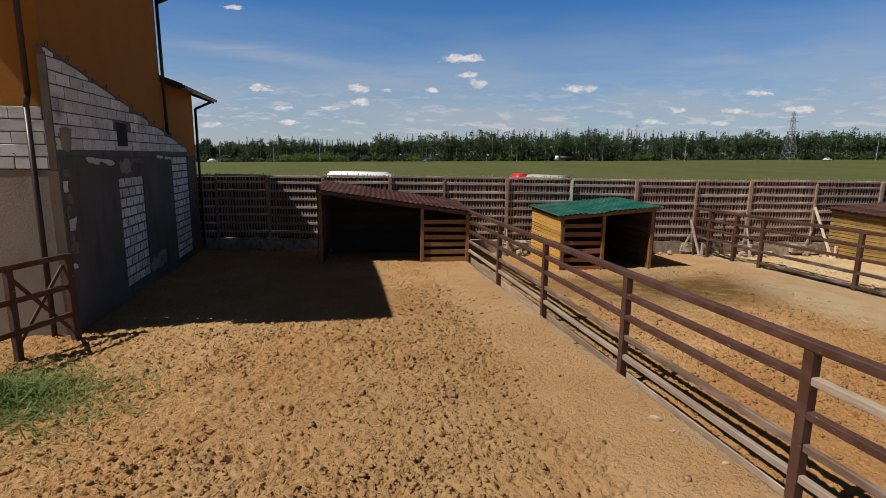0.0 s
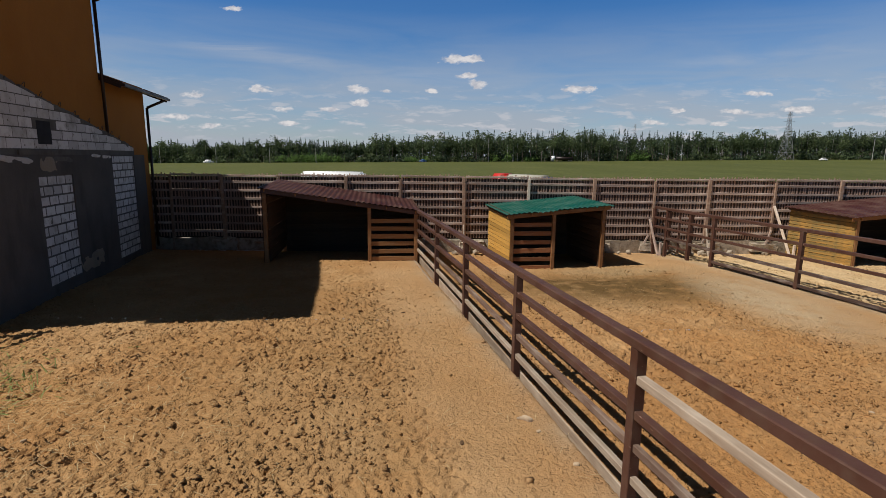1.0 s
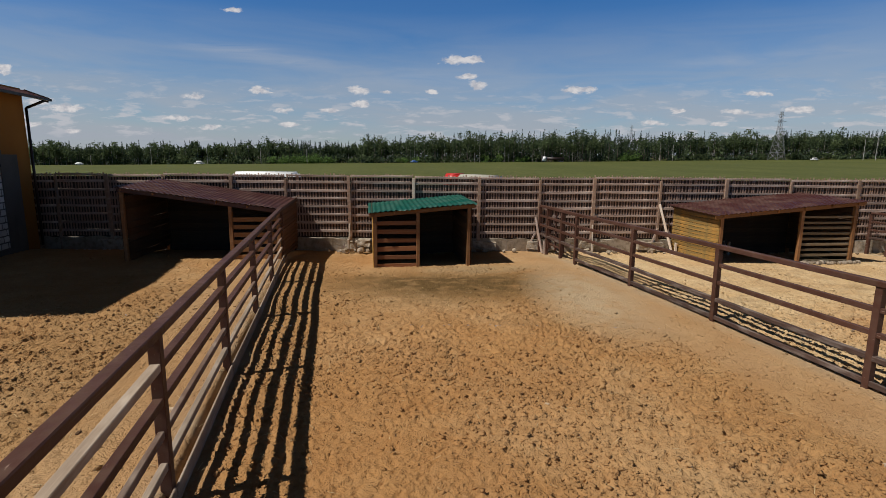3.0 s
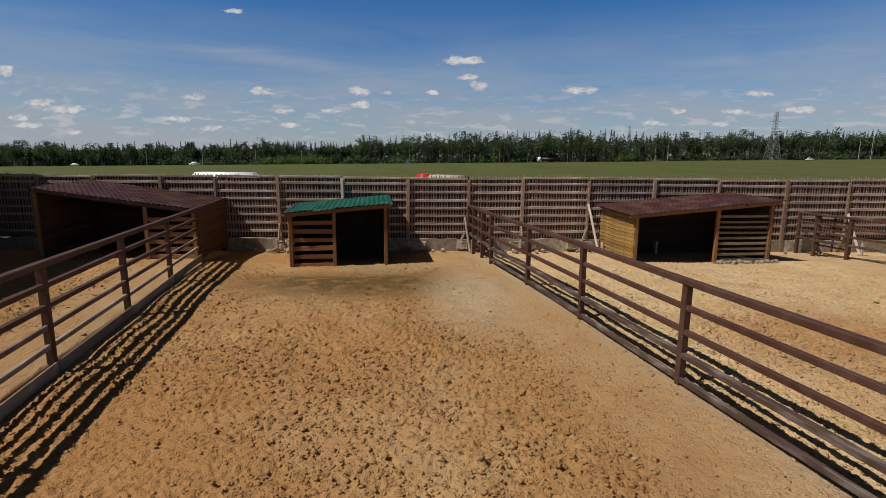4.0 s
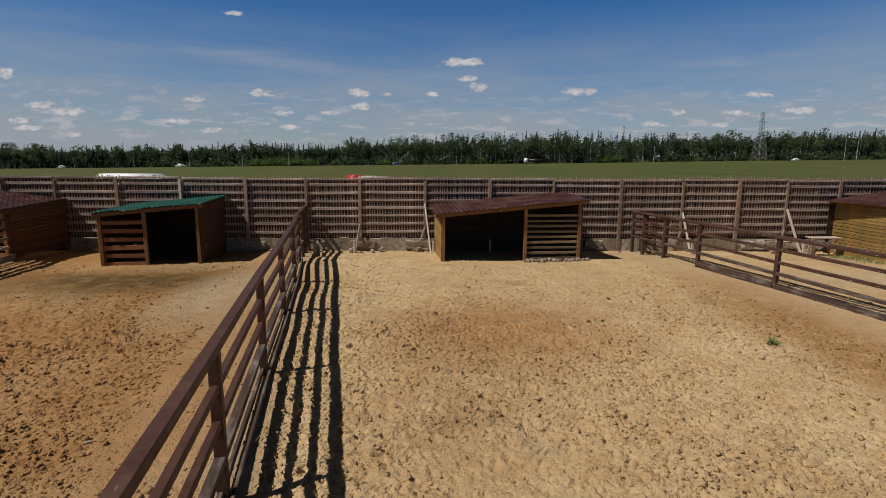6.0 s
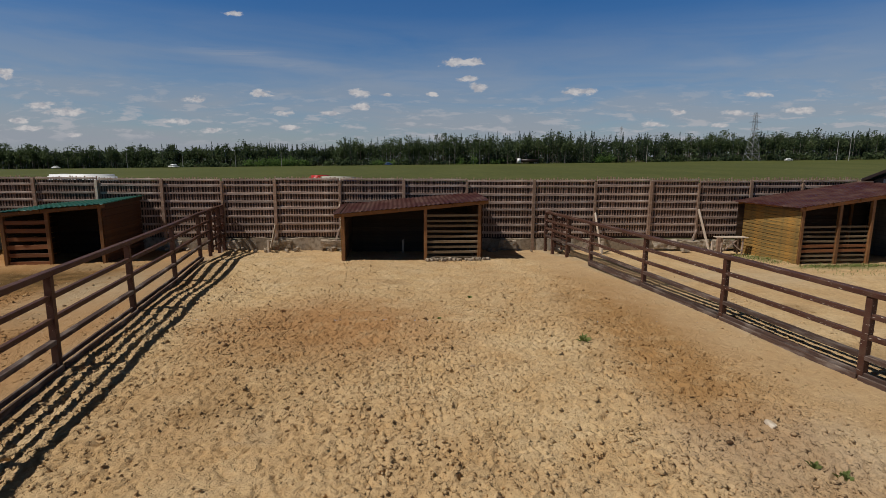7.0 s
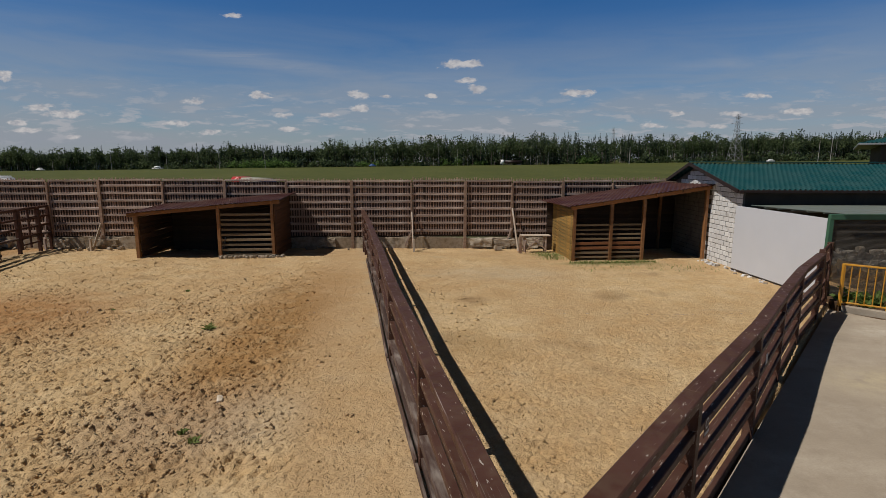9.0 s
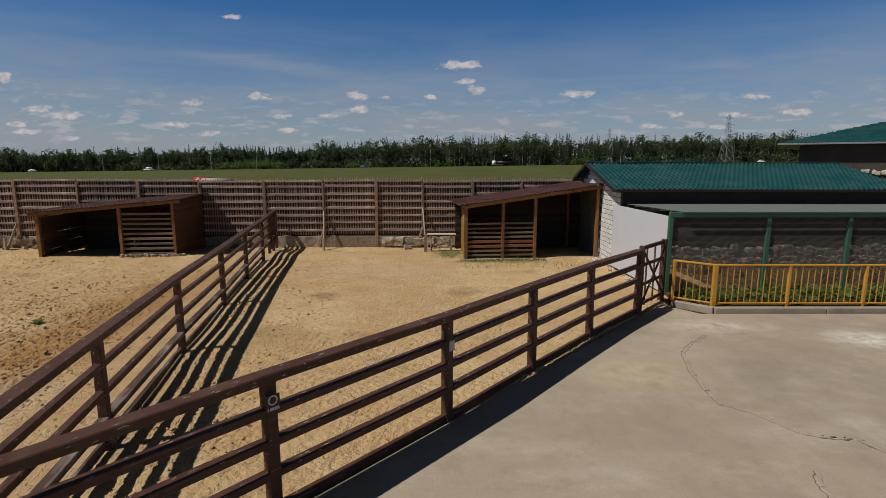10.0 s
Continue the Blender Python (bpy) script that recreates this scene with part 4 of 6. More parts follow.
# ---- pen fences ----
def pen_fence(name_label, posts, top, base, rails, low, paint_mat, group, cap=(0.15, 0.11), skip=(), fallen=(), post_w=0.13, low_mat=None, rail_w=0.08, worn=()):
    low_mat = low_mat or M_GREYPLANK
    """Posts with a broad top rail, painted rails between them, and grey boards near the ground."""
    rnd = random.Random(len(posts) * 13 + int(posts[0][0] * 10))
    root = empty("pen_fence", Matrix.Translation((posts[0][0], posts[0][1], 0)), name_label, "fence", group)
    ox, oy = posts[0]
    loc = [(x - ox, y - oy) for x, y in posts]

    for k, (x, y) in enumerate(loc):
        tz = top(posts[k][1])
        d = Vector(loc[min(k + 1, len(loc) - 1)]) - Vector(loc[max(k - 1, 0)])
        upright("post", (x, y, -0.45), tz + 0.40, post_w, post_w, paint_mat, root, turn=math.degrees(math.atan2(d.y, d.x)), lean=(rnd.uniform(-0.6, 0.6), rnd.uniform(-0.6, 0.6)))
    for k in range(len(loc) - 1):
        (xa, ya), (xb, yb) = loc[k], loc[k + 1]
        ta, tb = top(posts[k][1]), top(posts[k + 1][1])
        d = Vector((xb - xa, yb - ya, 0)).normalized()
        n = Vector((d.y, -d.x, 0))
        beam("top_rail", Vector((xa, ya, ta)) - d * 0.02, Vector((xb, yb, tb)) + d * 0.0, cap[0], cap[1], paint_mat, root, bevel=0.012)
        for j, f in enumerate(rails):
            off = n * 0.0
            mat = (M_SILVER if j == 0 else M_GREYPLANK) if (k, j) in fallen else paint_mat
            wide = rail_w
            if j in worn:
                mat, wide = worn[j]
            beam("rail", Vector((xa, ya, base + (ta - base) * f + rnd.uniform(-0.012, 0.012))) + off + d * 0.055,
                 Vector((xb, yb, base + (tb - base) * f + rnd.uniform(-0.012, 0.012))) + off - d * 0.055, wide, 0.095, mat, root)
        for z, off, w, h in low:
            if k in skip:
                continue
            beam("ground_board" if low_mat == M_GREYPLANK else "low_rail", Vector((xa, ya, z + rnd.uniform(-0.02, 0.02))) + n * off + d * 0.02, Vector((xb, yb, z + rnd.uniform(-0.02, 0.02))) + n * off - d * 0.02, w, h, low_mat, root)
    return root


def brace_gate(root, a, b, top, base, material):
    """Crossed bars on a fence bay."""
    beam("cross_bar", (*a, base + 0.1), (*b, top - 0.1), 0.04, 0.07, material, root)
    beam("cross_bar", (*a, top - 0.1), (*b, base + 0.1), 0.04, 0.07, material, root)


fence_a = pen_fence("dark brown steel rail fence with grey boards along its foot", A_POSTS, lambda y: 2.10 - 0.006 * (y - 5), 0.12, (0.80, 0.60, 0.40, 0.21), ((0.02, -0.12, 0.040, 0.13), (0.10, 0.085, 0.032, 0.26)),
                    M_BROWN, "pen fences", fallen=((0, 0),), rail_w=0.11, worn={2: (M_WORNRAIL, 0.07), 3: (M_SILVER, 0.08)})
fence_b = pen_fence("dark brown steel rail fence with low planks beside the sand", B_POSTS, lambda y: 1.93 - 0.004 * (y - 5), 0.02, (0.755, 0.525, 0.29), ((0.12, -0.02, 0.06, 0.10), (0.05, 0.11, 0.05, 0.12)), M_BROWN, "pen fences", skip=(5, 6, 7), low_mat=M_LOWRAIL, rail_w=0.095, worn={2: (M_LOWRAIL, 0.13)})
fence_c = pen_fence("dark brown steel rail fence dividing two pale sand pens", C_POSTS, lambda y: 1.68 - 0.003 * (y - 5), 0.0, (0.75, 0.51, 0.28), ((0.12, -0.02, 0.05, 0.10), (0.05, -0.10, 0.04, 0.13)), M_BROWNOLD, "pen fences", skip=(5, 6, 7), low_mat=M_LOWRAIL, cap=(0.21, 0.10), rail_w=0.105, worn={2: (M_LOWRAIL, 0.15)})
fence_d = pen_fence("chipped brown rail fence between camel pen and concrete yard", D_POSTS, lambda y: 1.72, 0.0, (0.77, 0.54, 0.31), ((0.06, 0.0, 0.07, 0.16),), M_BROWNOLD, "pen fences", cap=(0.20, 0.11), post_w=0.14, low_mat=M_BROWNOLD, rail_w=0.135)
for root, posts, hi in ((fence_b, B_POSTS, 1.9), (fence_c, C_POSTS, 1.62)):
    a, b = (Vector(posts[6]) - Vector(posts[0])), (Vector(posts[7]) - Vector(posts[0]))
    for f in (0.02, 0.5, 0.98):
        c = a.lerp(b, f)
        upright("gate_stile", (c.x + 0.07, c.y, 0.05), hi - 0.05, 0.07 if f == 0.5 else 0.14, 0.07 if f == 0.5 else 0.14, M_BROWN, root, turn=12)
    for z in (0.25, 0.62, 1.0, 1.38):
        beam("gate_bar", (a.x + 0.07, a.y, z), (b.x + 0.07, b.y, z), 0.05, 0.07, M_BROWN, root)

# gate at the end of the yard fence
gate_m, gate_len = span((41.30, 11.66, 0), (42.55, 13.05, 0))
gate_m.translation = (41.30, 11.66, 0)
gate = empty("pen_gate", gate_m, "dark brown steel gate with crossed bars, shut", "gate")
for gx, gw in ((0.10, 0.10), (gate_len - 0.08, 0.16)):
    upright("gate_post", (gx, 0, -0.2), 2.05, gw, 0.14, M_BROWNOLD, gate)
for z in (1.78, 1.30, 0.75, 0.20):
    beam("gate_rail", (0.1, 0, z), (gate_len - 0.1, 0, z), 0.05, 0.09 if z < 1.7 else 0.11, M_BROWNOLD, gate)
brace_gate(gate, (0.15, -0.05), (gate_len - 0.15, -0.05), 1.75, 0.15, M_BROWNOLD)
for gx in (0.55, 1.15):
    upright("gate_bar", (gx, 0.03, 0.1), 1.65, 0.05, 0.04, M_BROWNOLD, gate)
# metal plates fixed to the yard fence
for k, (px, py, pz, w, h) in enumerate(((34.03, 3.27, 1.46, 0.17, 0.20), (36.04, 5.52, 1.30, 0.12, 0.16))):
    sign = empty("fence_plate", pose(px, py - 0.075, pz, 90, 0, 48), "small grey metal plate screwed to the fence post", "plate", "fence plates")
    sign.matrix_basis = pose(px + 0.055, py - 0.06, pz, 0, 0, 48.2)
    part("plate", block((w, 0.004, h), Matrix(), 0.001), M_BROWNOLD if k == 0 else M_SIGNGREY, sign)
    if k == 0:
        bm = bmesh.new()
        bmesh.ops.create_circle(bm, cap_ends=False, segments=20, radius=0.058)
        ring = bmesh.ops.extrude_edge_only(bm, edges=bm.edges[:])
        for v in [g for g in ring["geom"] if isinstance(g, bmesh.types.BMVert)]:
            v.co *= 0.72
        emblem = part("emblem", bm, M_SIGNGREY, sign)
        emblem.matrix_basis = pose(0, -0.004, 0.035, 90, 0, 0)
        for j, bw in enumerate((0.010, 0.026, 0.026, 0.024, 0.024)):
            bar = part("letter_bar", block((bw, 0.003, 0.034), Matrix(), 0.0005), M_SIGNGREY, sign)
            bar.matrix_basis = pose(-0.062 + j * 0.031, -0.004, -0.066)

# gate beside the orange building
gate_two = empty("pen_gate", pose(-7.74, 10.45, 0, 0, 0, -100), "dark brown timber gate with crossed bars beside the building", "gate")
for gx in (0.0, 1.25, 2.6):
    upright("gate_post", (gx, 0, 0.0), 2.02, 0.16 if gx < 0.1 else 0.12, 0.12, M_BROWN, gate_two)
for z in (1.98, 1.35, 0.75):
    beam("gate_rail", (0.0, 0.01, z), (2.6, 0.01, z), 0.06, 0.11, M_BROWN, gate_two)
brace_gate(gate_two, (0.08, -0.05), (1.2, -0.05), 1.9, 0.35, M_BROWN)


# ---- sheds ----
def roof_sheet(x0, x1, y0, y1, height, wave=0.20, amp=0.017, step=0.34, lift=0.034, thick=0.012, fray=0.0, seed=0):
    """Pressed metal roof sheet; waves run across x, tile steps along y; height(x, y) gives the plane."""
    nx, ny = max(8, int((x1 - x0) / (wave / 6))), max(6, int((y1 - y0) / (step / 6)))
    xs, ys = np.linspace(x0, x1, nx + 1), np.linspace(y0, y1, ny + 1)
    X, Y = np.meshgrid(xs, ys)
    if fray:
        edge = (value_noise(X, Y * 0, 0.35, seed) - 0.5) * fray
        Y = np.where(np.isclose(Y, y0), Y + edge, Y)
    Z = height(X, Y) + amp * np.cos(X / wave * 2 * np.pi) - lift * ((Y - y0) / step % 1.0)
    Z = Z + 0.03 * (value_noise(X, Y, 1.4, seed) - 0.5)
    top = np.stack([X, Y, Z], -1).reshape(-1, 3)
    low = top - np.array([0, 0, thick])
    n = len(top)
    idx = np.arange(n).reshape(ny + 1, nx + 1)
    f = np.stack([idx[:-1, :-1], idx[:-1, 1:], idx[1:, 1:], idx[1:, :-1]], -1).reshape(-1, 4)
    rim = np.concatenate([idx[0, :], idx[1:, -1], idx[-1, -2::-1], idx[-2:0:-1, 0]])
    nxt = np.roll(rim, -1)
    sides = np.stack([rim, rim + n, nxt + n, nxt], -1)
    return np.concatenate([top, low]), np.concatenate([f, f[:, ::-1] + n, sides])


def shed(label, at, turn, width, depth, zl, zr, ground_z, bays, slats, roof_mat, side_mat, slat_mat, left_wall, right_wall, rise=0.12, over=0.22, fray=0.0, gaps=False, beam_mat=None, slat_top=0.0, over_left=0.0, skew=0.0, slat_count=9, slat_high=0.10):
    """An open-fronted timber shelter. bays: post places along the front; slats: indices of bays closed with slats."""
    rnd = random.Random(int(at[0] * 10) + 500)
    depth = (fence_y(at[0] + width) - 0.11 - at[1] - math.sin(radians(turn)) * (width + (0.95 if not right_wall else 0.0))) / math.cos(radians(turn))
    root = empty("animal_shelter", pose(at[0], at[1], 0, 0, 0, turn), label, "shelter", "animal shelters")

    def plane(x, y):
        return zl + (zr - zl) * x / width + rise * y / depth

    for x in bays:
        upright("post", (x, 0, ground_z), plane(x, 0) - ground_z - 0.12, 0.13, 0.13, M_SHEDPOST, root)
    for x in (skew, width):
        upright("post", (x, depth - 0.1, ground_z - 0.25), plane(x, depth) - ground_z + 0.10, 0.12, 0.12, M_SHEDPOST, root)
    beam("front_beam", (-over - over_left * 0.4, -0.08, plane(-over - over_left * 0.4, 0) - 0.085), (width + over, -0.08, plane(width + over, 0) - 0.085), 0.05, 0.15, beam_mat or M_SHEDBEAM, root)
    beam("back_beam", (-0.05, depth - 0.1, plane(0, depth) - 0.10), (width + 0.05, depth - 0.1, plane(width, depth) - 0.10), 0.06, 0.14, M_SHEDBEAM, root)
    for k in range(6):
        x = width * (k + 0.02) / 5.05
        beam("rafter", (x, -0.15, plane(x, 0) - 0.07), (x, depth, plane(x, depth) - 0.07), 0.05, 0.10, M_SHEDBEAM, root)
    v, f = roof_sheet(-over - over_left - 0.04, width + over + 0.04, -0.26, depth + 0.07, lambda X, Y: plane(X, Y) + 0.04, fray=fray, seed=at[0])
    roof = part("roof", array_mesh("roof", v, f, roof_mat, True), None, root)
    for x, build in ((0.0, left_wall), (width, right_wall)):
        if not build:
            continue
        edge = -0.085 if x < 1 else 0.085
        # dark verge: fascia colour, also standing in for the overhang's shade
        beam("verge_plank", (x + edge * 1.3, -0.06, plane(x, 0) - 0.065), (x + edge * 1.3 + (skew if x < 1 else 0), depth + 0.02, plane(x, depth) - 0.065), 0.022, 0.19, M_DARKPLANK, root)
        z, k = ground_z - 0.02, 0
        while z < plane(x, 0) - 0.08:
            h = 0.145
            tip = min(h, plane(x, 0) - 0.05 - z)
            out = -0.085 if x < 1 else 0.085
            if tip > 0.03:
                beam("plank", (x + out, -0.04, z + tip / 2 - 0.02 * (k % 2) * 0.3), (x + out + (skew if x < 1 else 0), depth - 0.05, z + tip / 2 - 0.15 * max(0.0, 1 - max(z, 0) / 1.3)), 0.024, tip - (0.008 if not gaps else 0.016), side_mat if x < 1 else M_SHADESIDE, root)
            z += h
            k += 1
    # added dark boards inside the side walls, standing in for interior shade
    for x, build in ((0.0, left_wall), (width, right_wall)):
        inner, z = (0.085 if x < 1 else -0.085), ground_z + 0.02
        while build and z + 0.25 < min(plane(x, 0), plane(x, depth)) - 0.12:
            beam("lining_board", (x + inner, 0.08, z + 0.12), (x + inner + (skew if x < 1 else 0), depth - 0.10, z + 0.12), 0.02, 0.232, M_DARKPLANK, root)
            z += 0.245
    for b in slats:
        xa, xb = bays[b] + 0.06, bays[b + 1] - 0.06
        top = ground_z + slat_top if slat_top else min(plane(xa, 0), plane(xb, 0)) - 0.42
        for k in range(slat_count):
            z = ground_z + 0.5 * slat_high + 0.03 + (top - ground_z - 0.5 * slat_high - 0.03) * k / (slat_count - 1)
            stout = len(bays) == 4 and k in (3, 4)
            beam("slat", (xa, 0.02, z + rnd.uniform(-0.012, 0.012)), (xb, 0.02, z + rnd.uniform(-0.012, 0.012)), 0.028, slat_high * (1.45 if stout else rnd.uniform(0.9, 1.08)), M_SLATRED if stout else slat_mat, root)
    # added boards across the back, near-black to stand in for interior shade
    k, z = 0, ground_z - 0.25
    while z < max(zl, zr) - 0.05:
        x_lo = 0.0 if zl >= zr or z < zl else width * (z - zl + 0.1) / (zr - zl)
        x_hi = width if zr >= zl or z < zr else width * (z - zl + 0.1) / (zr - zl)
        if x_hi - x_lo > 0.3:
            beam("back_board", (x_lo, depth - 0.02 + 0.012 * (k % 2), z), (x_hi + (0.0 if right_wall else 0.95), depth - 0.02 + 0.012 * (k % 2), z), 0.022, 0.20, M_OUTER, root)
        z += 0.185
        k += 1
    return root


# first shelter: side planks in the dark tone, shade included in the colour
shed("open timber shelter with a maroon metal roof, sloping to one side", (-4.55, 19.0), 7.6, 5.55, 4.15, 2.83, 2.03, 0.05, (0.0, 3.78, 5.53), (1,), M_MAROON, M_DARKPLANK, M_SLAT, True, True, 0.10, 0.12, gaps=True, beam_mat=M_MAROON, slat_count=6, slat_high=0.175)
shed("small golden timber shelter with a ragged green roof", (4.62, 19.85), 8.2, 3.70, 3.45, 1.90, 2.22, -0.32, (0.0, 1.66, 3.68), (0,), M_GREENOLD, M_GOLD, M_SLATRED, True, True, 0.06, 0.22, 0.22, slat_count=6, slat_high=0.175)
shed("timber shelter with a maroon metal roof and mossy side boards", (18.25, 20.35), 5.6, 5.70, 3.25, 1.90, 2.40, -0.08, (0.0, 3.40, 5.68), (1,), M_MAROON, M_OLIVE, M_SLATGREY, True, True, 0.08, 0.34)
shed("timber shelter with a maroon roof leaning on a block wall", (36.95, 20.15), 5.4, 5.85, 3.9, 2.27, 3.10, -0.22, (0.0, 1.62, 3.05, 5.83), (0, 1), M_MAROON, M_OLIVE, M_SLATGREY, True, False, -0.05, 0.12, slat_top=1.66, over_left=0.16, skew=0.40, slat_high=0.085)


# ---- bench by the fence ----
def work_bench():
    root = empty("work_bench", pose(35.86, 23.30, -0.26, 0, 0, 3), "rough pale timber bench with crossed legs", "bench")
    for k in range(3):
        beam("top_board", (-0.70, -0.18 + 0.17 * k, 0.82), (0.72, -0.18 + 0.17 * k, 0.82), 0.15, 0.04, M_PALE, root)
    upright("stake", (-0.78, -0.38, 0), 0.86, 0.15, 0.12, M_POSTWOOD, root)
    for x in (-0.5, 0.5):
        upright("leg", (x, -0.18, 0), 0.78, 0.07, 0.07, M_RAIL, root)
        upright("leg", (x, 0.18, 0), 0.78, 0.07, 0.07, M_RAIL, root)
    for y in (-0.22,):
        beam("cross_bar", (-0.5, y, 0.15), (0.2, y, 0.72), 0.03, 0.06, M_RAIL, root)
        beam("cross_bar", (0.5, y, 0.15), (-0.2, y, 0.72), 0.03, 0.06, M_RAIL, root)


work_bench()


# ---- orange building ----
HOUSE = pose(-7.93, 10.77, 0, 0, 0, 12)
house = empty("house", HOUSE, "unfinished orange-rendered house with bare blocks and grey plaster", "house")


def slab(name, x0, x1, y0, y1, z0, z1, material, parent, label="", bevel=0.004):
    return part(name, block((x1 - x0, y1 - y0, z1 - z0), Matrix.Translation(((x0 + x1) / 2, (y0 + y1) / 2, (z0 + z1) / 2)), bevel), material, parent, label)


def top_line(y):
    return 6.15 - 0.190 * y


def build_house():
    slab("wall", -13, -0.17, 0.19, 7.75, -0.3, 9.42, M_ORANGE, house, "orange rendered wall")
    slab("wall", -13, -0.30, 7.76, 12.4, -0.3, 6.75, M_ORANGE, house, "orange rendered wall")
    # unseen extension behind the corner, added to shade the fence's end
    slab("wall", -13, -0.92, 12.41, 13.7, -0.3, 6.7, M_ORANGE, house, "orange rendered wall")
    # block lean-to wall with a sloping top
    bm = bmesh.new()
    prof = [(0.0, -0.3), (9.95, -0.3), (9.95, 4.15), (0.0, 6.05)]
    a = [bm.verts.new((-0.165, y, z)) for y, z in prof]
    b = [bm.verts.new((-0.014, y, z)) for y, z in prof]
    bm.faces.new(a)
    bm.faces.new(b[::-1])
    for k in range(4):
        bm.faces.new((a[k], b[k], b[(k + 1) % 4], a[(k + 1) % 4]))
    bmesh.ops.recalc_face_normals(bm, faces=bm.faces)
    part("backing_wall", bm, M_MORTAR, house, "grey mortar behind the blocks")
    # plaster below, round two blocked doorways
    doors = ((2.95, 4.80, 0.45, 3.42), (7.70, 9.75, 0.30, 3.95))
    y = -0.02
    for (d0, d1, s, t) in doors:
        slab("plaster", -0.010, 0.022, y, d0, -0.3, 3.98, M_GREYPLASTER, house, "dark grey cement plaster")
        slab("plaster", -0.010, 0.022, d0, d1, t, 3.98, M_GREYPLASTER, house)
        slab("plaster", -0.010, 0.022, d0, d1, -0.3, s, M_GREYPLASTER, house)
        y = d1
    slab("plaster", -0.010, 0.022, y, 10.9, -0.3, 3.98, M_GREYPLASTER, house)
    slab("lintel", -0.010, 0.035, 2.2, 5.5, 3.98, 4.10, M_MORTAR, house)
    # blocks
    rnd = random.Random(11)
    shapes = {}

    def piece(x, y0, y1, z0, z1, face="y", gap=0.016):
        w, h = round(y1 - y0, 2), round(z1 - z0, 2)
        key = (w, h, face, gap)
        if key not in shapes:
            size = (0.06, w - gap, h - gap) if face == "y" else (w - gap, 0.06, h - gap)
            shapes[key] = mesh_of(block(size, Matrix(), 0.008), "block", M_BLOCK)
        ob = part("block", shapes[key], None, house)
        c = (x + rnd.uniform(-0.003, 0.003), (y0 + y1) / 2, (z0 + z1) / 2) if face == "y" else ((y0 + y1) / 2, x + rnd.uniform(-0.006, 0.006), (z0 + z1) / 2)
        ob.matrix_basis = pose(*c)

    row, z = 0, 4.12
    while z < 6.0:
        y = 0.02 - (0.3 if row % 2 else 0.0)
        while y < 9.9:
            y0, y1 = max(y, 0.02), min(y + 0.6, 9.9)
            cut0, cut1 = min(z + 0.25, top_line(y0) - 0.03), min(z + 0.25, top_line(y1) - 0.03)
            if y1 - y0 > 0.08 and cut0 < z + 0.249 or cut1 < z + 0.249:
                if cut0 > z + 0.06 and cut1 > z + 0.03:
                    bm = bmesh.new()
                    vs = add_box(bm, (0.06, y1 - y0 - 0.016, 0.244))
                    for w in vs:
                        if w.co.z > 0:
                            w.co.z = (cut0 if w.co.y < 0 else cut1) - z - 0.13
                    ob = part("block", bm, M_BLOCK, house)
                    ob.matrix_basis = pose(-0.040, (y0 + y1) / 2, z + 0.13)
            elif y1 - y0 > 0.08 and not (3.15 < (y0 + y1) / 2 < 3.95 and 4.3 < z + 0.13 < 4.9):
                piece(-0.040, y0, y1, z, z + 0.26)
            y += 0.6
        row, z = row + 1, z + 0.265
    # flat near-black panel: the opening's inner shade is in the colour
    slab("window_shade_panel", -0.012, -0.006, 3.2, 3.9, 4.25, 4.86, M_DARK, house, "small dark opening")
    for d0, d1, s, t in doors:
        n = int((t - s) / 0.25)
        for r in range(n):
            y = d0 - (0.24 if r % 2 else 0.0)
            while y < d1 - 0.05:
                y0, y1 = max(y, d0), min(y + 0.48, d1)
                if y1 - y0 > 0.06:
                    piece(-0.040, y0, y1, s + r * (t - s) / n, s + (r + 1) * (t - s) / n, "y", 0.042)
                y += 0.48
    # ragged toothing of bare blocks up the near corner, smears of mortar, and pale patches by the little window
    for k in range(8):
        z = 1.75 + k * 0.27
        w = 0.16 + 0.16 * (k % 2) + rnd.uniform(-0.04, 0.04)
        ob = part("block", lumpy((0.06, w, rnd.uniform(0.18, 0.26)), 1600 + k, 0.5, 3, 0.15), M_BLOCKDIRTSHADE if k % 3 else M_BLOCK, house)
        ob.matrix_basis = pose(0.004, 0.06 + w / 2 + rnd.uniform(-0.03, 0.05), z, rnd.uniform(-6, 6), 0, 0)
    for k, (y, z, w, h, mat) in enumerate(((2.0, 3.86, 1.7, 0.16, M_BLOCK), (4.35, 3.85, 1.2, 0.14, M_MORTAR), (3.55, 3.72, 0.9, 0.4, M_TANPLASTER), (6.9, 3.93, 1.5, 0.10, M_BLOCK), (0.42, 4.35, 0.42, 0.5, M_TANPLASTER), (5.6, 0.7, 1.6, 0.5, M_TANPLASTER))):
        bm = lumpy((0.05, w, h), 1500 + k, 0.5, 5, 0.5)
        ob = part("mortar_smear", bm, mat, house)
        ob.matrix_basis = pose(0.006, y, z, rnd.uniform(-4, 4), 0, 0)
    # sloping bed of mortar against the orange wall
    for k in range(14):
        y0, y1 = 0.02 + k * 0.7, 0.02 + (k + 1) * 0.7
        bm = lumpy((0.10, 0.74, 0.13), 1700 + k, 0.35, 4, 0.15)
        ob = part("mortar_bed", bm, M_MORTAR, house)
        ob.matrix_basis = pose(-0.09, (y0 + y1) / 2, top_line((y0 + y1) / 2) - 0.02 + rnd.uniform(-0.015, 0.015), -10.8, 0, 0)
    # front wall, facing the yard
    slab("wall", -13, -0.17, 0.05, 0.185, -0.3, 3.72, M_TANPLASTER, house, "tan cement plaster")
    slab("backing_wall", -13, -0.17, 0.09, 0.185, 3.725, 4.98, M_MORTAR, house)
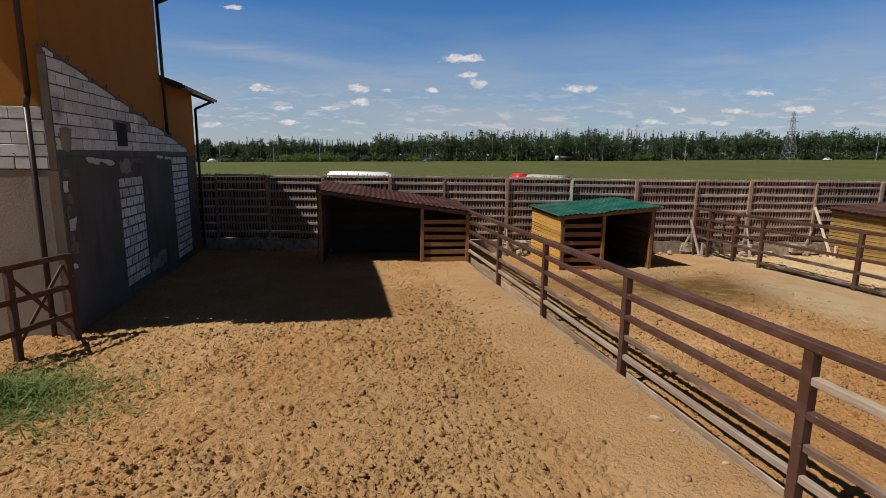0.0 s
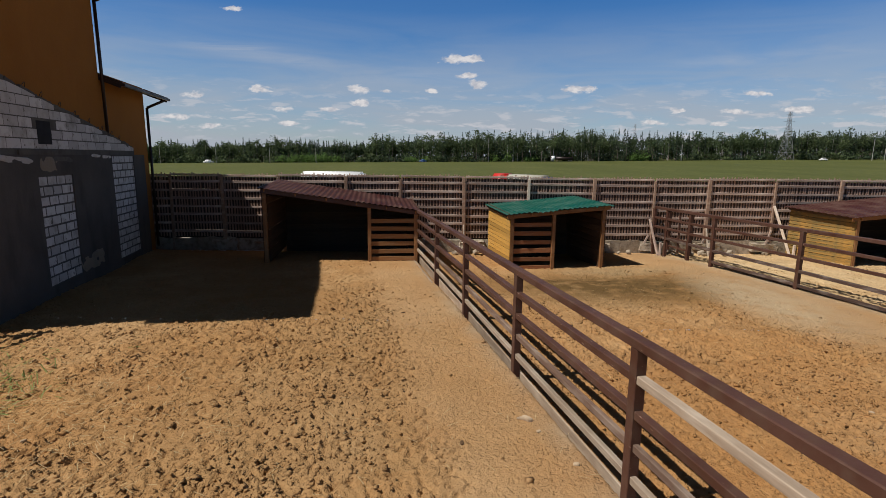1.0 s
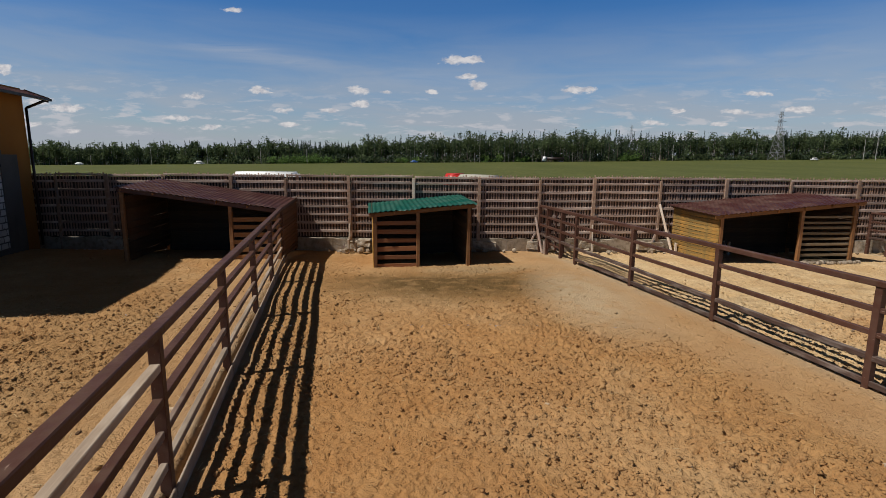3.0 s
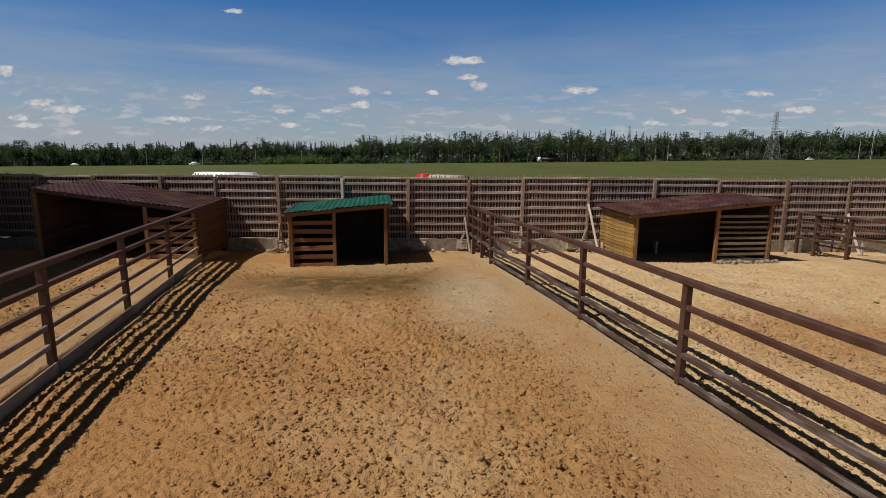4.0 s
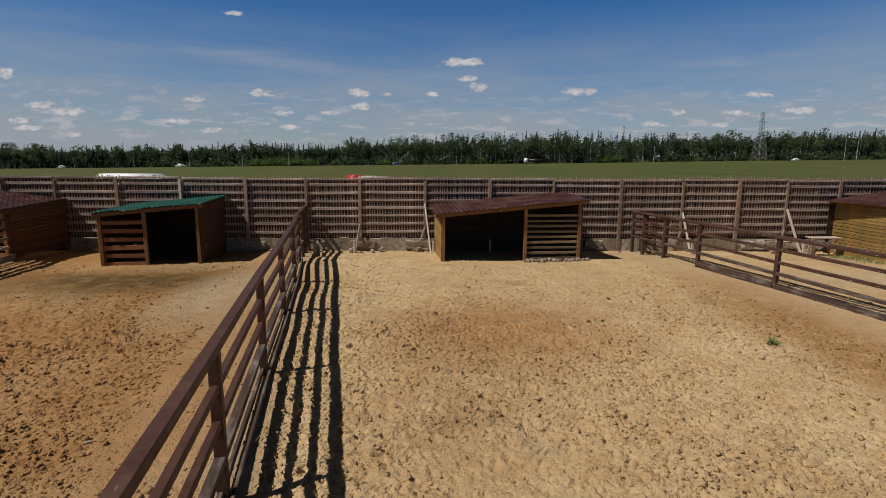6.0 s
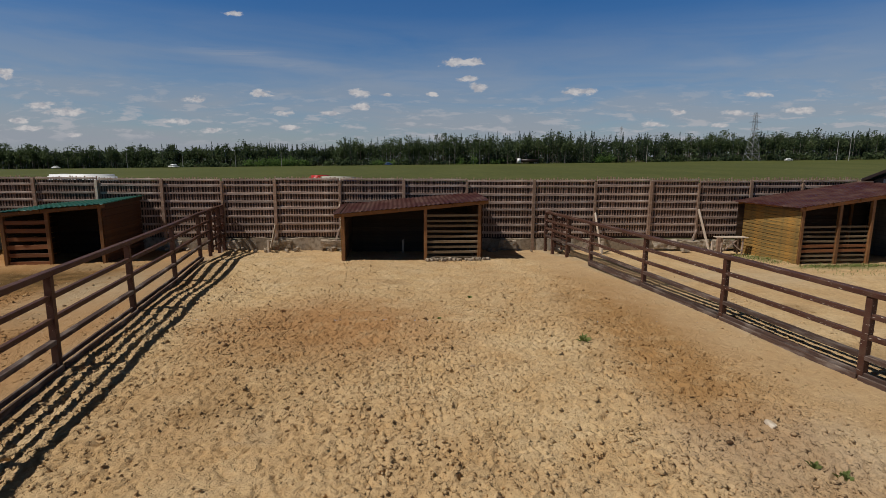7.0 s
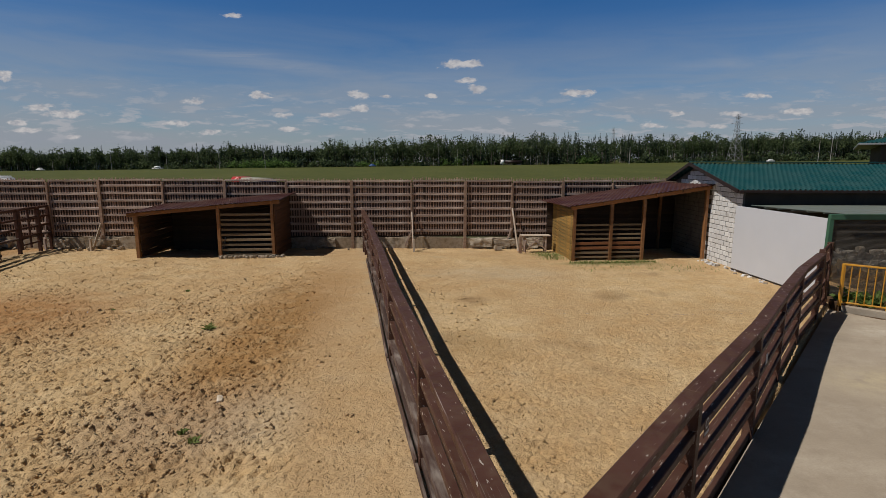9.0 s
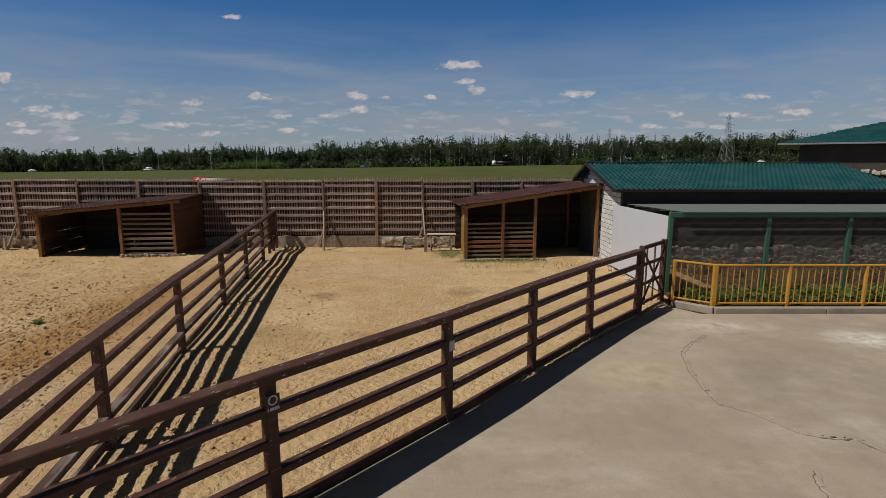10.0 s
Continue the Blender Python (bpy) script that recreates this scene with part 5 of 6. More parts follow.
    for r in range(5):
        x = -3.2 - (0.3 if r % 2 else 0)
        while x < -0.02:
            x0, x1 = x, min(x + 0.6, -0.02)
            if x1 - x0 > 0.08:
                piece(0.055, x0, x1, 3.73 + r * 0.25, 3.73 + (r + 1) * 0.25, "x")
            x += 0.6
    for y0 in (0.0,):
        slab("corner_quoin", -0.21, 0.018, -0.015, 0.17, -0.3, 3.7, M_TANPLASTER, house)
        slab("corner_face", -0.163, -0.016, -0.02, -0.004, 3.72, 5.98, M_BLOCKDIRTSHADE, house)
    # roofs
    def roof(x_eave, z_eave, y0, y1, pitch, run):
        slope = math.tan(radians(pitch))
        v, f = roof_sheet(y0, y1, 0.0, run, lambda X, Y: z_eave + Y * slope, 0.22, 0.02, 0.35, 0.03)
        v = np.stack([x_eave - v[:, 1], v[:, 0], v[:, 2]], -1)
        ob = part("roof", array_mesh("roof", v, f, M_MAROON, True), None, house, "dark maroon metal tile roof")
        beam("gutter", (x_eave + 0.05, y0, z_eave - 0.06), (x_eave + 0.05, y1, z_eave - 0.06), 0.12, 0.10, M_PIPE, house)
        run_out = min(run, 1.4)
        for yy in (y0 + 0.03, y1 - 0.03):
            beam("rake_board", (x_eave, yy, z_eave - 0.07), (x_eave - run_out, yy, z_eave - 0.07 + run_out * slope), 0.04, 0.22, M_PIPE, house)
        soff = block((run, y1 - y0 - 0.04, 0.03), Matrix.Translation((x_eave - run / 2 * math.cos(radians(pitch)), (y0 + y1) / 2, z_eave - 0.07 + run / 2 * slope)) @ pose(0, 0, 0, 0, pitch, 0))
        part("soffit", soff, M_PIPE, house)

    roof(0.46, 9.38, -1.12, 8.15, 20, 5.0)
    roof(0.50, 6.40, 7.80, 12.95, 20, 0.95)
    # downpipes
    for pts in (((-0.10, 7.83, 9.3), (-0.08, 7.83, 4.6)), ((0.50, 12.6, 6.3), (-0.2, 12.46, 5.95), (-0.2, 12.46, 0.0)),
                ((0.46, 8.0, 9.32), (-0.08, 7.83, 9.0)), ((-0.36, -0.07, 9.3), (-0.36, -0.07, 5.25), (-0.42, -0.07, 4.95), (-0.42, -0.07, 0.1))):
        bm = bmesh.new()
        for p, q in zip(pts, pts[1:]):
            add_tube(bm, p, q, 0.055, 0.055, 10)
        part("downpipe", bm, M_PIPE, house, "dark brown downpipe", True)
    # curls of wire left sticking out along the sloping joint
    for k in range(11):
        y = 0.4 + k * 0.86 + rnd.uniform(-0.2, 0.2)
        bm = bmesh.new()
        z = top_line(y) + 0.05
        last = None
        for s in range(7):
            ang = s / 6 * math.pi
            p = (-0.13 + 0.05 * math.sin(ang), y + 0.07 * math.cos(ang), z + 0.16 * math.sin(ang))
            if last:
                add_tube(bm, last, p, 0.008, 0.008, 5)
            last = p
        part("wire_tie", bm, M_PIPE, house)


build_house()


# ---- green-roofed building and its aviary ----
def build_barn():
    barn = empty("barn", pose(42.93, 22.15, 0, 0, 0, 0.5), "low white block barn under a green metal tile roof", "barn")
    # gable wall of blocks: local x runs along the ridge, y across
    slab("wall", 0.10, 12.0, -3.68, 1.95, -0.5, 3.02, M_DARKWALL, barn, "plain dark long wall")
    bm = bmesh.new()
    prof = [(-3.75, -0.5), (2.05, -0.5), (2.05, 3.2), (0.0, 3.95), (-3.75, 3.02)]
    a = [bm.verts.new((0.02, y, z)) for y, z in prof]
    b = [bm.verts.new((0.098, y, z)) for y, z in prof]
    bm.faces.new(a)
    bm.faces.new(b[::-1])
    for k in range(5):
        bm.faces.new((a[k], b[k], b[(k + 1) % 5], a[(k + 1) % 5]))
    bmesh.ops.recalc_face_normals(bm, faces=bm.faces)
    part("backing_wall", bm, M_MORTAR, barn)
    rnd = random.Random(3)
    shapes = {}
    r, z = 0, -0.3
    while z < 3.7:
        y = -3.75 - (0.2 if r % 2 else 0)
        while y < 2.0:
            y0, y1 = max(y, -3.75), min(y + 0.42, 2.0)
            mid = (y0 + y1) / 2
            lim = 3.93 - (mid * 0.37 if mid > 0 else -mid * 0.25) - 0.05
            if y1 - y0 > 0.06 and z + 0.19 < lim:
                # blocks inside the shelter get the dark tone to stand in for its shade
                key = (round(y1 - y0, 2), mid > -1.35 and z < 2.9)
                if key not in shapes:
                    shapes[key] = mesh_of(block((0.05, key[0] - 0.024, 0.178), Matrix(), 0.007), "block", M_BLOCKDIRTSHADE if key[1] else M_BLOCKFRESH)
                ob = part("block", shapes[key], None, barn)
                ob.matrix_basis = pose(0.036 + rnd.uniform(-0.004, 0.004), mid, z + 0.1)
            y += 0.42
        r, z = r + 1, z + 0.2
    for side in (-1, 1):
        ye = -4.05 if side < 0 else 2.25
        run = abs(ye)
        zr, ze = 4.06, 3.06 if side < 0 else 3.26
        v, f = roof_sheet(-0.35, 11.4, 0.0, run, lambda X, Y: ze + (zr - ze) * Y / run, 0.20, 0.026, 0.35, 0.055)
        vy = ye + (v[:, 1] if side < 0 else -v[:, 1])
        part("roof", array_mesh("roof", np.stack([v[:, 0], vy, v[:, 2]], -1), f if side < 0 else f[:, ::-1], M_GREEN, True), None, barn)
        beam("verge_board", (-0.38, ye, ze - 0.05), (-0.38, 0.0, zr - 0.05), 0.04, 0.15, M_PIPE, barn)
        beam("gutter", (-0.35, ye - 0.04 * -side, ze - 0.06), (11.4, ye - 0.04 * -side, ze - 0.06), 0.11, 0.10, M_PIPE, barn)
    beam("ridge_cap", (-0.36, 0.0, 4.10), (11.4, 0.0, 4.10), 0.22, 0.05, M_GREEN, barn)
    # plain sheet fixed from the barn to the aviary
    sheet = empty("sheet_wall", Matrix(), "plain pale grey sheet wall beside the pen", "sheet wall")
    p, q = Vector((42.66, 18.22, 0)), Vector((42.90, 13.75, 0))
    m, length = span(p, q)
    ob = part("sheet", block((length, 0.04, 2.42), Matrix.Translation((0, 0, 1.24)), 0.004), M_PANEL, sheet)
    ob.matrix_basis = m
    beam("bottom_rail", p + Vector((0.02, 0, 0.0)), q + Vector((0.02, 0, 0.0)), 0.06, 0.07, M_PIPE, sheet)

    # aviary: green frame, dark netting, stone wall inside
    av = empty("aviary", pose(42.95, 13.7, 0, 0, 0, 1.2), "netted aviary with green steel frame and grey tin roof", "aviary")
    n, gap = 6, 3.2
    for x in (0.0, 3.05, 5.6, 8.7, 11.8, 16.0):
        upright("post", (x, 0, -0.1), 2.6, 0.13, 0.11, M_GREENPOST, av)
    beam("top_beam", (-0.05, 0, 2.50), ((n - 1) * gap, 0, 2.50), 0.12, 0.16, M_GREENPOST, av)
    # roof of pale mesh on thin bearers
    bm = bmesh.new()
    for j in range(73):
        add_box(bm, ((n - 1) * gap - 0.2, 0.044, 0.012), Matrix.Translation(((n - 1) * gap / 2 + 0.2, -0.15 + j * 0.0635, 2.60 - 0.0018 * j)))
    tagged(part("roof_mesh", bm, M_GREYTIN, av), kind="stuff")
    for j in range(6):
        beam("bearer", (0.3, j * 0.72, 2.56 - 0.022 * j), ((n - 1) * gap + 0.1, j * 0.72, 2.56 - 0.022 * j), 0.04, 0.05, M_GREYTIN, av)
    # netting: crossed thin wires
    for k in range(n - 1):
        bm = bmesh.new()
        for j in range(1, 108):
            add_box(bm, (0.006, 0.005, 2.35), Matrix.Translation((k * gap + j * gap / 108, 0.02, 1.24)))
        for j in range(1, 80):
            add_box(bm, (gap, 0.005, 0.006), Matrix.Translation((k * gap + gap / 2, 0.02, 0.06 + j * 0.03)))
        tagged(part("net", bm, M_NETTING, av), kind="stuff")
    # back wall kept dark: shade under the aviary roof is in its colour
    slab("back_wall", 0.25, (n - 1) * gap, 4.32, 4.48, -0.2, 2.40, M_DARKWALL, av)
    slab("floor_bed", 0.16, (n - 1) * gap, 0.1, 4.3, -0.2, 0.02, M_OCHRE, av)
    rnd = random.Random(21)
    k = 0
    for row in range(2):
        x = 0.3
        while x < 15.4:
            w = rnd.uniform(0.22, 0.48)
            h = rnd.uniform(0.42, 0.66)
            ob = part("stone", lumpy((w, 0.30, h), 200 + k, 0.14, 2, 0.5), M_STONE, av)
            ob.matrix_basis = pose(x + w / 2, 4.20 - 0.12 * (1 - row) + rnd.uniform(-0.06, 0.06), 0.20 + row * 0.36 + rnd.uniform(-0.10, 0.10), 0, rnd.uniform(-13, 13), 0)
            x += w * 0.98
            k += 1
    # logs and boulders lying inside
    for k in range(12):
        s = rnd.uniform(0.3, 0.7)
        ob = part("boulder", lumpy((s * 1.4, s, s * 0.7), 400 + k, 0.14, 2), M_OCHRE, av)
        ob.matrix_basis = pose(rnd.uniform(0.6, 14.5), rnd.uniform(1.2, 3.6), s * 0.3, rnd.uniform(-10, 10), rnd.uniform(-10, 10), rnd.uniform(0, 180))


build_barn()


def barn_rubble():
    rnd = random.Random(58)
    root = empty("rubble_row", pose(42.6, 20.3, 0), "white crumbs of block and mortar along the barn foot", "rubble")
    for k in range(70):
        y = rnd.uniform(-6.2, 0.1)
        s = rnd.uniform(0.05, 0.20) * (1.0 if y > -2.4 else 0.75)
        x = 0.30 - 0.05 * y * 0.9 - abs(rnd.gauss(0.0, 0.22)) - 0.22
        ob = part("stone", lumpy((s, s * 0.8, s * 0.55), 1900 + k, 0.3, 1, 0.4), M_BLOCKFRESH if k % 3 else M_RUBBLE, root)
        ob.matrix_basis = pose(x, y, float(surface_height(42.6 + x, 20.3 + y)) + s * 0.15, rnd.uniform(-15, 15), rnd.uniform(-15, 15), rnd.uniform(0, 180))


barn_rubble()


def build_big_barn():
    """The larger building beyond, of which the roof and an upper wall show."""
    big = empty("large_barn", pose(56.5, 30.3, 0.42, 0, 0, -37), "large dark stone barn with a green metal tile roof", "barn")
    slab("wall", 1.1, 26, 0.6, 14, -0.3, 4.75, M_DARKWALL, big, "dark brown stone wall")
    v, f = roof_sheet(0.0, 28, 0.0, 8.0, lambda X, Y: 4.85 + 0.30 * Y, 0.20, 0.026, 0.35, 0.055)
    # hipped: pull the far corner in
    v[:, 0] = v[:, 0] + v[:, 1] * 1.15 * (1 - v[:, 0] / 28)
    part("roof", array_mesh("roof", v, f, M_GREEN, True), None, big)
    v2, f2 = roof_sheet(0.0, 16, 0.0, 8.0, lambda X, Y: 4.85 + 0.262 * Y, 0.20, 0.026, 0.35, 0.055)
    v2 = np.stack([v2[:, 1] * 1.15, v2[:, 0] * (1 - v2[:, 1] / 8.0) + v2[:, 1], v2[:, 2]], -1)
    part("roof", array_mesh("roof", v2, f2[:, ::-1], M_GREEN, True), None, big)
    beam("eave_board", (0, -0.02, 4.78), (28, -0.02, 4.78), 0.05, 0.10, M_STEEL, big)
    beam("eave_board", (0.0, 0, 4.78), (0, 15, 4.78), 0.05, 0.10, M_STEEL, big)
    part("soffit", block((27.5, 1.1, 0.03), Matrix.Translation((13.9, 0.55, 4.73))), M_PIPE, big)
    part("soffit", block((1.1, 14, 0.03), Matrix.Translation((0.57, 7.0, 4.735))), M_PIPE, big)
    rnd = random.Random(31)
    for k in range(18):
        w = rnd.uniform(0.35, 0.6)
        ob = part("stone", lumpy((w, 0.16, w * 0.55), 700 + k, 0.25, 3, 0.4), M_STONE, big)
        ob.matrix_basis = pose(2.7 + k * 0.44 + rnd.uniform(-0.08, 0.08), 0.55, 3.12 + rnd.uniform(-0.06, 0.06), 0, rnd.uniform(-18, 18), 0)


build_big_barn()


# ---- yellow railing and kerb ----
def build_railing():
    kerb = empty("kerb", Matrix(), "low pale concrete kerb round the flower bed", "kerb", kind="structure")
    pts = [(42.60, 12.42), (43.42, 11.68), (62.0, 11.85)]
    for (xa, ya), (xb, yb) in zip(pts, pts[1:]):
        n = max(1, int(Vector((xb - xa, yb - ya)).length / 2.9))
        for k in range(n):
            p = Vector((xa, ya, 0.05)).lerp(Vector((xb, yb, 0.05)), k / n)
            q = Vector((xa, ya, 0.05)).lerp(Vector((xb, yb, 0.05)), (k + 0.994) / n)
            beam("kerb_stone", p, q, 0.17, 0.20, M_KERB, kerb, bevel=0.015)
    rail = empty("railing", Matrix(), "yellow painted steel railing with upright bars", "railing")
    pts = [(42.68, 12.62), (43.52, 11.95), (45.6, 11.97), (47.75, 11.99), (49.9, 12.01), (52.0, 12.03), (54.1, 12.05), (56.2, 12.07)]
    bar = mesh_of(block((0.022, 0.022, 1.08), Matrix.Translation((0, 0, 0.54)), 0.004), "bar", M_YELLOW)
    for k, (x, y) in enumerate(pts):
        upright("post", (x, y, 0.08), 1.22, 0.12 if k == 1 else 0.075, 0.10 if k == 1 else 0.075, M_YELLOW, rail)
    for (xa, ya), (xb, yb) in zip(pts, pts[1:]):
        a, b = Vector((xa, ya, 0)), Vector((xb, yb, 0))
        for z, w, h in ((1.28, 0.07, 0.05), (0.19, 0.045, 0.045)):
            beam("rail", a + Vector((0, 0, z)), b + Vector((0, 0, z)), w, h, M_YELLOW, rail)
        n = int((b - a).length / 0.172)
        for k in range(1, n):
            p = a.lerp(b, k / n)
            ob = part("bar", bar, None, rail)
            ob.matrix_basis = pose(p.x, p.y, 0.2)
    bed = empty("flower_bed", Matrix(), "bed of low green plants behind the yellow railing", "flower bed")
    poly = [(42.78, 12.72), (43.55, 12.08), (62, 12.3), (62, 13.6), (42.9, 13.6)]
    part("soil", polygon_slab("soil", poly, -0.2, 0.10, M_DUNG), None, bed)
    # plants
    rnd = np.random.default_rng(4)
    n = 3600
    c = np.stack([rnd.uniform(43.0, 58, n), rnd.uniform(12.25, 13.4, n), np.zeros(n)], -1)
    c[:, 2] = 0.10 + rnd.random(n) ** 1.5 * 0.34 * (0.5 + value_noise(c[:, 0], c[:, 1], 0.6, 1.0))
    d1 = rnd.normal(0, 1, (n, 3)) * 0.05
    d2 = rnd.normal(0, 1, (n, 3)) * 0.05
    v = np.stack([c - d1, c + d2 * 0.7, c + d1, c - d2 * 0.7], 1).reshape(-1, 3)
    f = np.arange(4 * n).reshape(n, 4)
    tagged(part("leaves", array_mesh("leaves", v, f, M_WEED), None, bed), kind="stuff")


build_railing()


# ---- vehicles beyond the fence ----
def rounded_body(length, width, z0, z1, nose=0.25, taper=0.12, bevel=0.12):
    """A closed van or lorry body along x, its roof narrower than its sill."""
    bm = bmesh.new()
    vs = add_box(bm, (length, width, z1 - z0), Matrix.Translation((0, 0, (z0 + z1) / 2)))
    for v in vs:
        if v.co.z > (z0 + z1) / 2:
            v.co.y *= 1 - taper
            if v.co.x > 0:
                v.co.x -= nose
            else:
                v.co.x += 0.05
    bmesh.ops.bevel(bm, geom=bm.edges[:], offset=bevel, segments=3, affect="EDGES", clamp_overlap=True)
    return bm


def add_wheels(root, xs, half, r):
    for x in xs:
        for y in (-half, half):
            bm = bmesh.new()
            add_tube(bm, (x, y - 0.11, r), (x, y + 0.11, r), r, r, 20)
            w = part("wheel", bm, M_RUBBER, root)
            rim = bmesh.new()
            add_tube(rim, (x, y - 0.12, r), (x, y + 0.12, r), r * 0.55, r * 0.55, 14)
            part("rim", rim, M_STEEL, w)


def van():
    z = float(broad_height(-6.2, 41))
    root = empty("van", pose(-6.25, 41.0, z, 0, 0, -3), "long white van parked beyond the fence", "van")
    part("body", rounded_body(5.6, 2.0, 0.35, 2.80 - z, 0.85, 0.14, 0.16), M_WHITE, root, smooth=True)
    part("windscreen", block((0.55, 1.5, 0.03), Matrix.Translation((2.35, 0, 1.75)) @ pose(0, 0, 0, 0, 50, 0)), M_GLASS, root)
    for x in (-1.5, 0.0, 1.3):
        part("window", block((0.9, 0.02, 0.5), Matrix.Translation((x, -0.99, 1.65)) @ pose(0, 0, 0, -5, 0, 0)), M_GLASS, root)
    for k in range(9):
        w = 0.17 if k % 3 else 0.28
        part("letter_bar", block((w, 0.012, 0.055), Matrix.Translation((-2.0 + k * 0.30, -0.90, 2.44)) @ pose(0, 0, 0, -8, 0, 0), 0.001), M_RED if k > 5 else M_SIGNGREY, root)
    add_wheels(root, (-1.75, 1.75), 0.85, 0.34)


def lorry():
    z = float(broad_height(10.4, 56))
    root = empty("lorry", pose(10.4, 56.0, z, 0, 0, -40), "red lorry with a grey covered load bed, parked", "lorry")
    part("cab", rounded_body(1.9, 2.1, 0.5, 2.30 - z, 0.3, 0.1, 0.15), M_RED, root, smooth=True).matrix_basis = pose(-2.6, 0, 0, 0, 0, 180)
    part("load_cover", rounded_body(4.4, 2.1, 0.9, 2.24 - z, 0.1, 0.12, 0.16), M_TARP, root, smooth=True).matrix_basis = pose(0.75, 0, 0)
    part("tail_board", block((0.06, 2.0, 0.5), Matrix.Translation((3.02, 0, 1.85 - z))), M_BLUE, root)
    part("chassis", block((5.8, 0.9, 0.25), Matrix.Translation((0, 0, 0.65))), M_PIPE, root)
    add_wheels(root, (-2.4, 1.9), 0.9, 0.45)


def far_car(x, y, material, turn, tall=1.45, length=4.3):
    z = float(broad_height(x, y))
    root = empty("car", pose(x, y, z, 0, 0, turn), "small car on the far road before the woods", "car", "cars on the far road")
    part("body", rounded_body(length, 1.75, 0.3, 0.95, 0.05, 0.05, 0.12), material, root, smooth=True)
    part("cabin", rounded_body(length * 0.58, 1.6, 0.9, tall, 0.45, 0.15, 0.1), material, root, smooth=True)
    part("window", block((length * 0.4, 1.56, 0.26), Matrix.Translation((-0.1, 0, 1.15))), M_GLASS, root)
    add_wheels(root, (-1.3, 1.3), 0.78, 0.32)


def far_lorry(x, y):
    root = empty("lorry", pose(x, y, float(broad_height(x, y))), "white lorry with a dark trailer on the far road", "lorry")
    part("cab", rounded_body(2.3, 2.3, 0.5, 3.1, 0.35, 0.06, 0.18), M_WHITE, root, smooth=True).matrix_basis = pose(-6.2, 0, 0, 0, 0, 180)
    part("windscreen", block((0.05, 1.9, 0.9), Matrix.Translation((-7.25, 0, 2.3)) @ pose(0, 0, 0, 0, 8, 0)), M_GLASS, root)
    part("trailer", rounded_body(10.0, 2.4, 1.0, 2.7, 0.05, 0.02, 0.06), M_PIPE, root, smooth=True).matrix_basis = pose(0.4, 0, 0)
    add_wheels(root, (-6.2, 3.0, 4.3), 1.0, 0.5)


van()
lorry()
far_lorry(72, 308)
for x, y, mat, turn, tall, length in ( (-10, 303, M_BLUE, 4, 1.6, 4.4), (-128, 290, M_WHITE, 6, 1.9, 5.6),
                                (222, 305, M_WHITE, -3, 1.6, 4.4), (-205, 305, M_WHITE, 0, 1.6, 4.5)):
    far_car(x, y, mat, turn, tall, length)


# ---- power pylons ----
def pylon(x, y, top, label):
    z0 = float(broad_height(x, y))
    root = empty("pylon", pose(x, y, z0, 0, 0, 18), label, "pylon", "power pylons")
    h = top - z0
    bm = bmesh.new()

    def half(t):
        return np.interp(t, [0, 0.62, 1.0], [0.115, 0.036, 0.020]) * h

    levels = [0, 0.16, 0.31, 0.44, 0.55, 0.64, 0.73, 0.82, 0.91, 1.0]
    for t0, t1 in zip(levels, levels[1:]):
        a, b = half(t0), half(t1)
        for sx, sy, ex, ey in ((1, 1, -1, 1), (-1, 1, -1, -1), (-1, -1, 1, -1), (1, -1, 1, 1)):
            add_tube(bm, (sx * a, sy * a, t0 * h), (sx * b, sy * b, t1 * h), 0.11, 0.11, 4)
            add_tube(bm, (sx * a, sy * a, t0 * h), (ex * b, ey * b, t1 * h), 0.06, 0.06, 4)
            add_tube(bm, (ex * a, ey * a, t0 * h), (sx * b, sy * b, t1 * h), 0.06, 0.06, 4)
            add_tube(bm, (sx * b, sy * b, t1 * h), (ex * b, ey * b, t1 * h), 0.06, 0.06, 4)
    part("tower", bm, M_STEEL, root)
    for t, w in ((0.66, 0.13), (0.80, 0.17), (0.93, 0.11)):
        bm = bmesh.new()
        for s in (-1, 1):
            add_tube(bm, (0, 0, t * h + 0.03 * h), (s * w * h, 0, t * h), 0.07, 0.05, 4)
            add_tube(bm, (0, 0, t * h), (s * w * h, 0, t * h), 0.07, 0.05, 4)
        part("cross_arm", bm, M_STEEL, root)


pylon(208.0, 318.0, 32.5, "grey steel lattice power pylon in front of the woods")
pylon(275.0, 760.0, 52.0, "distant steel lattice pylon behind the woods")
for x, y, h in ((253, 300, 16), (246, 300, 15), (-96, 296, 11), (-70, 296, 10), (140, 306, 12), (-128, 300, 12), (-160, 300, 11)):
    root = empty("utility_pole", pose(x, y, float(broad_height(x, y))), "plain pale pole at the edge of the meadow", "pole", "poles by the woods")
    bm = bmesh.new()
    add_tube(bm, (0, 0, 0), (0, 0, h * 0.8), 0.16, 0.10, 8)
    part("pole", bm, M_BIRCH, root)


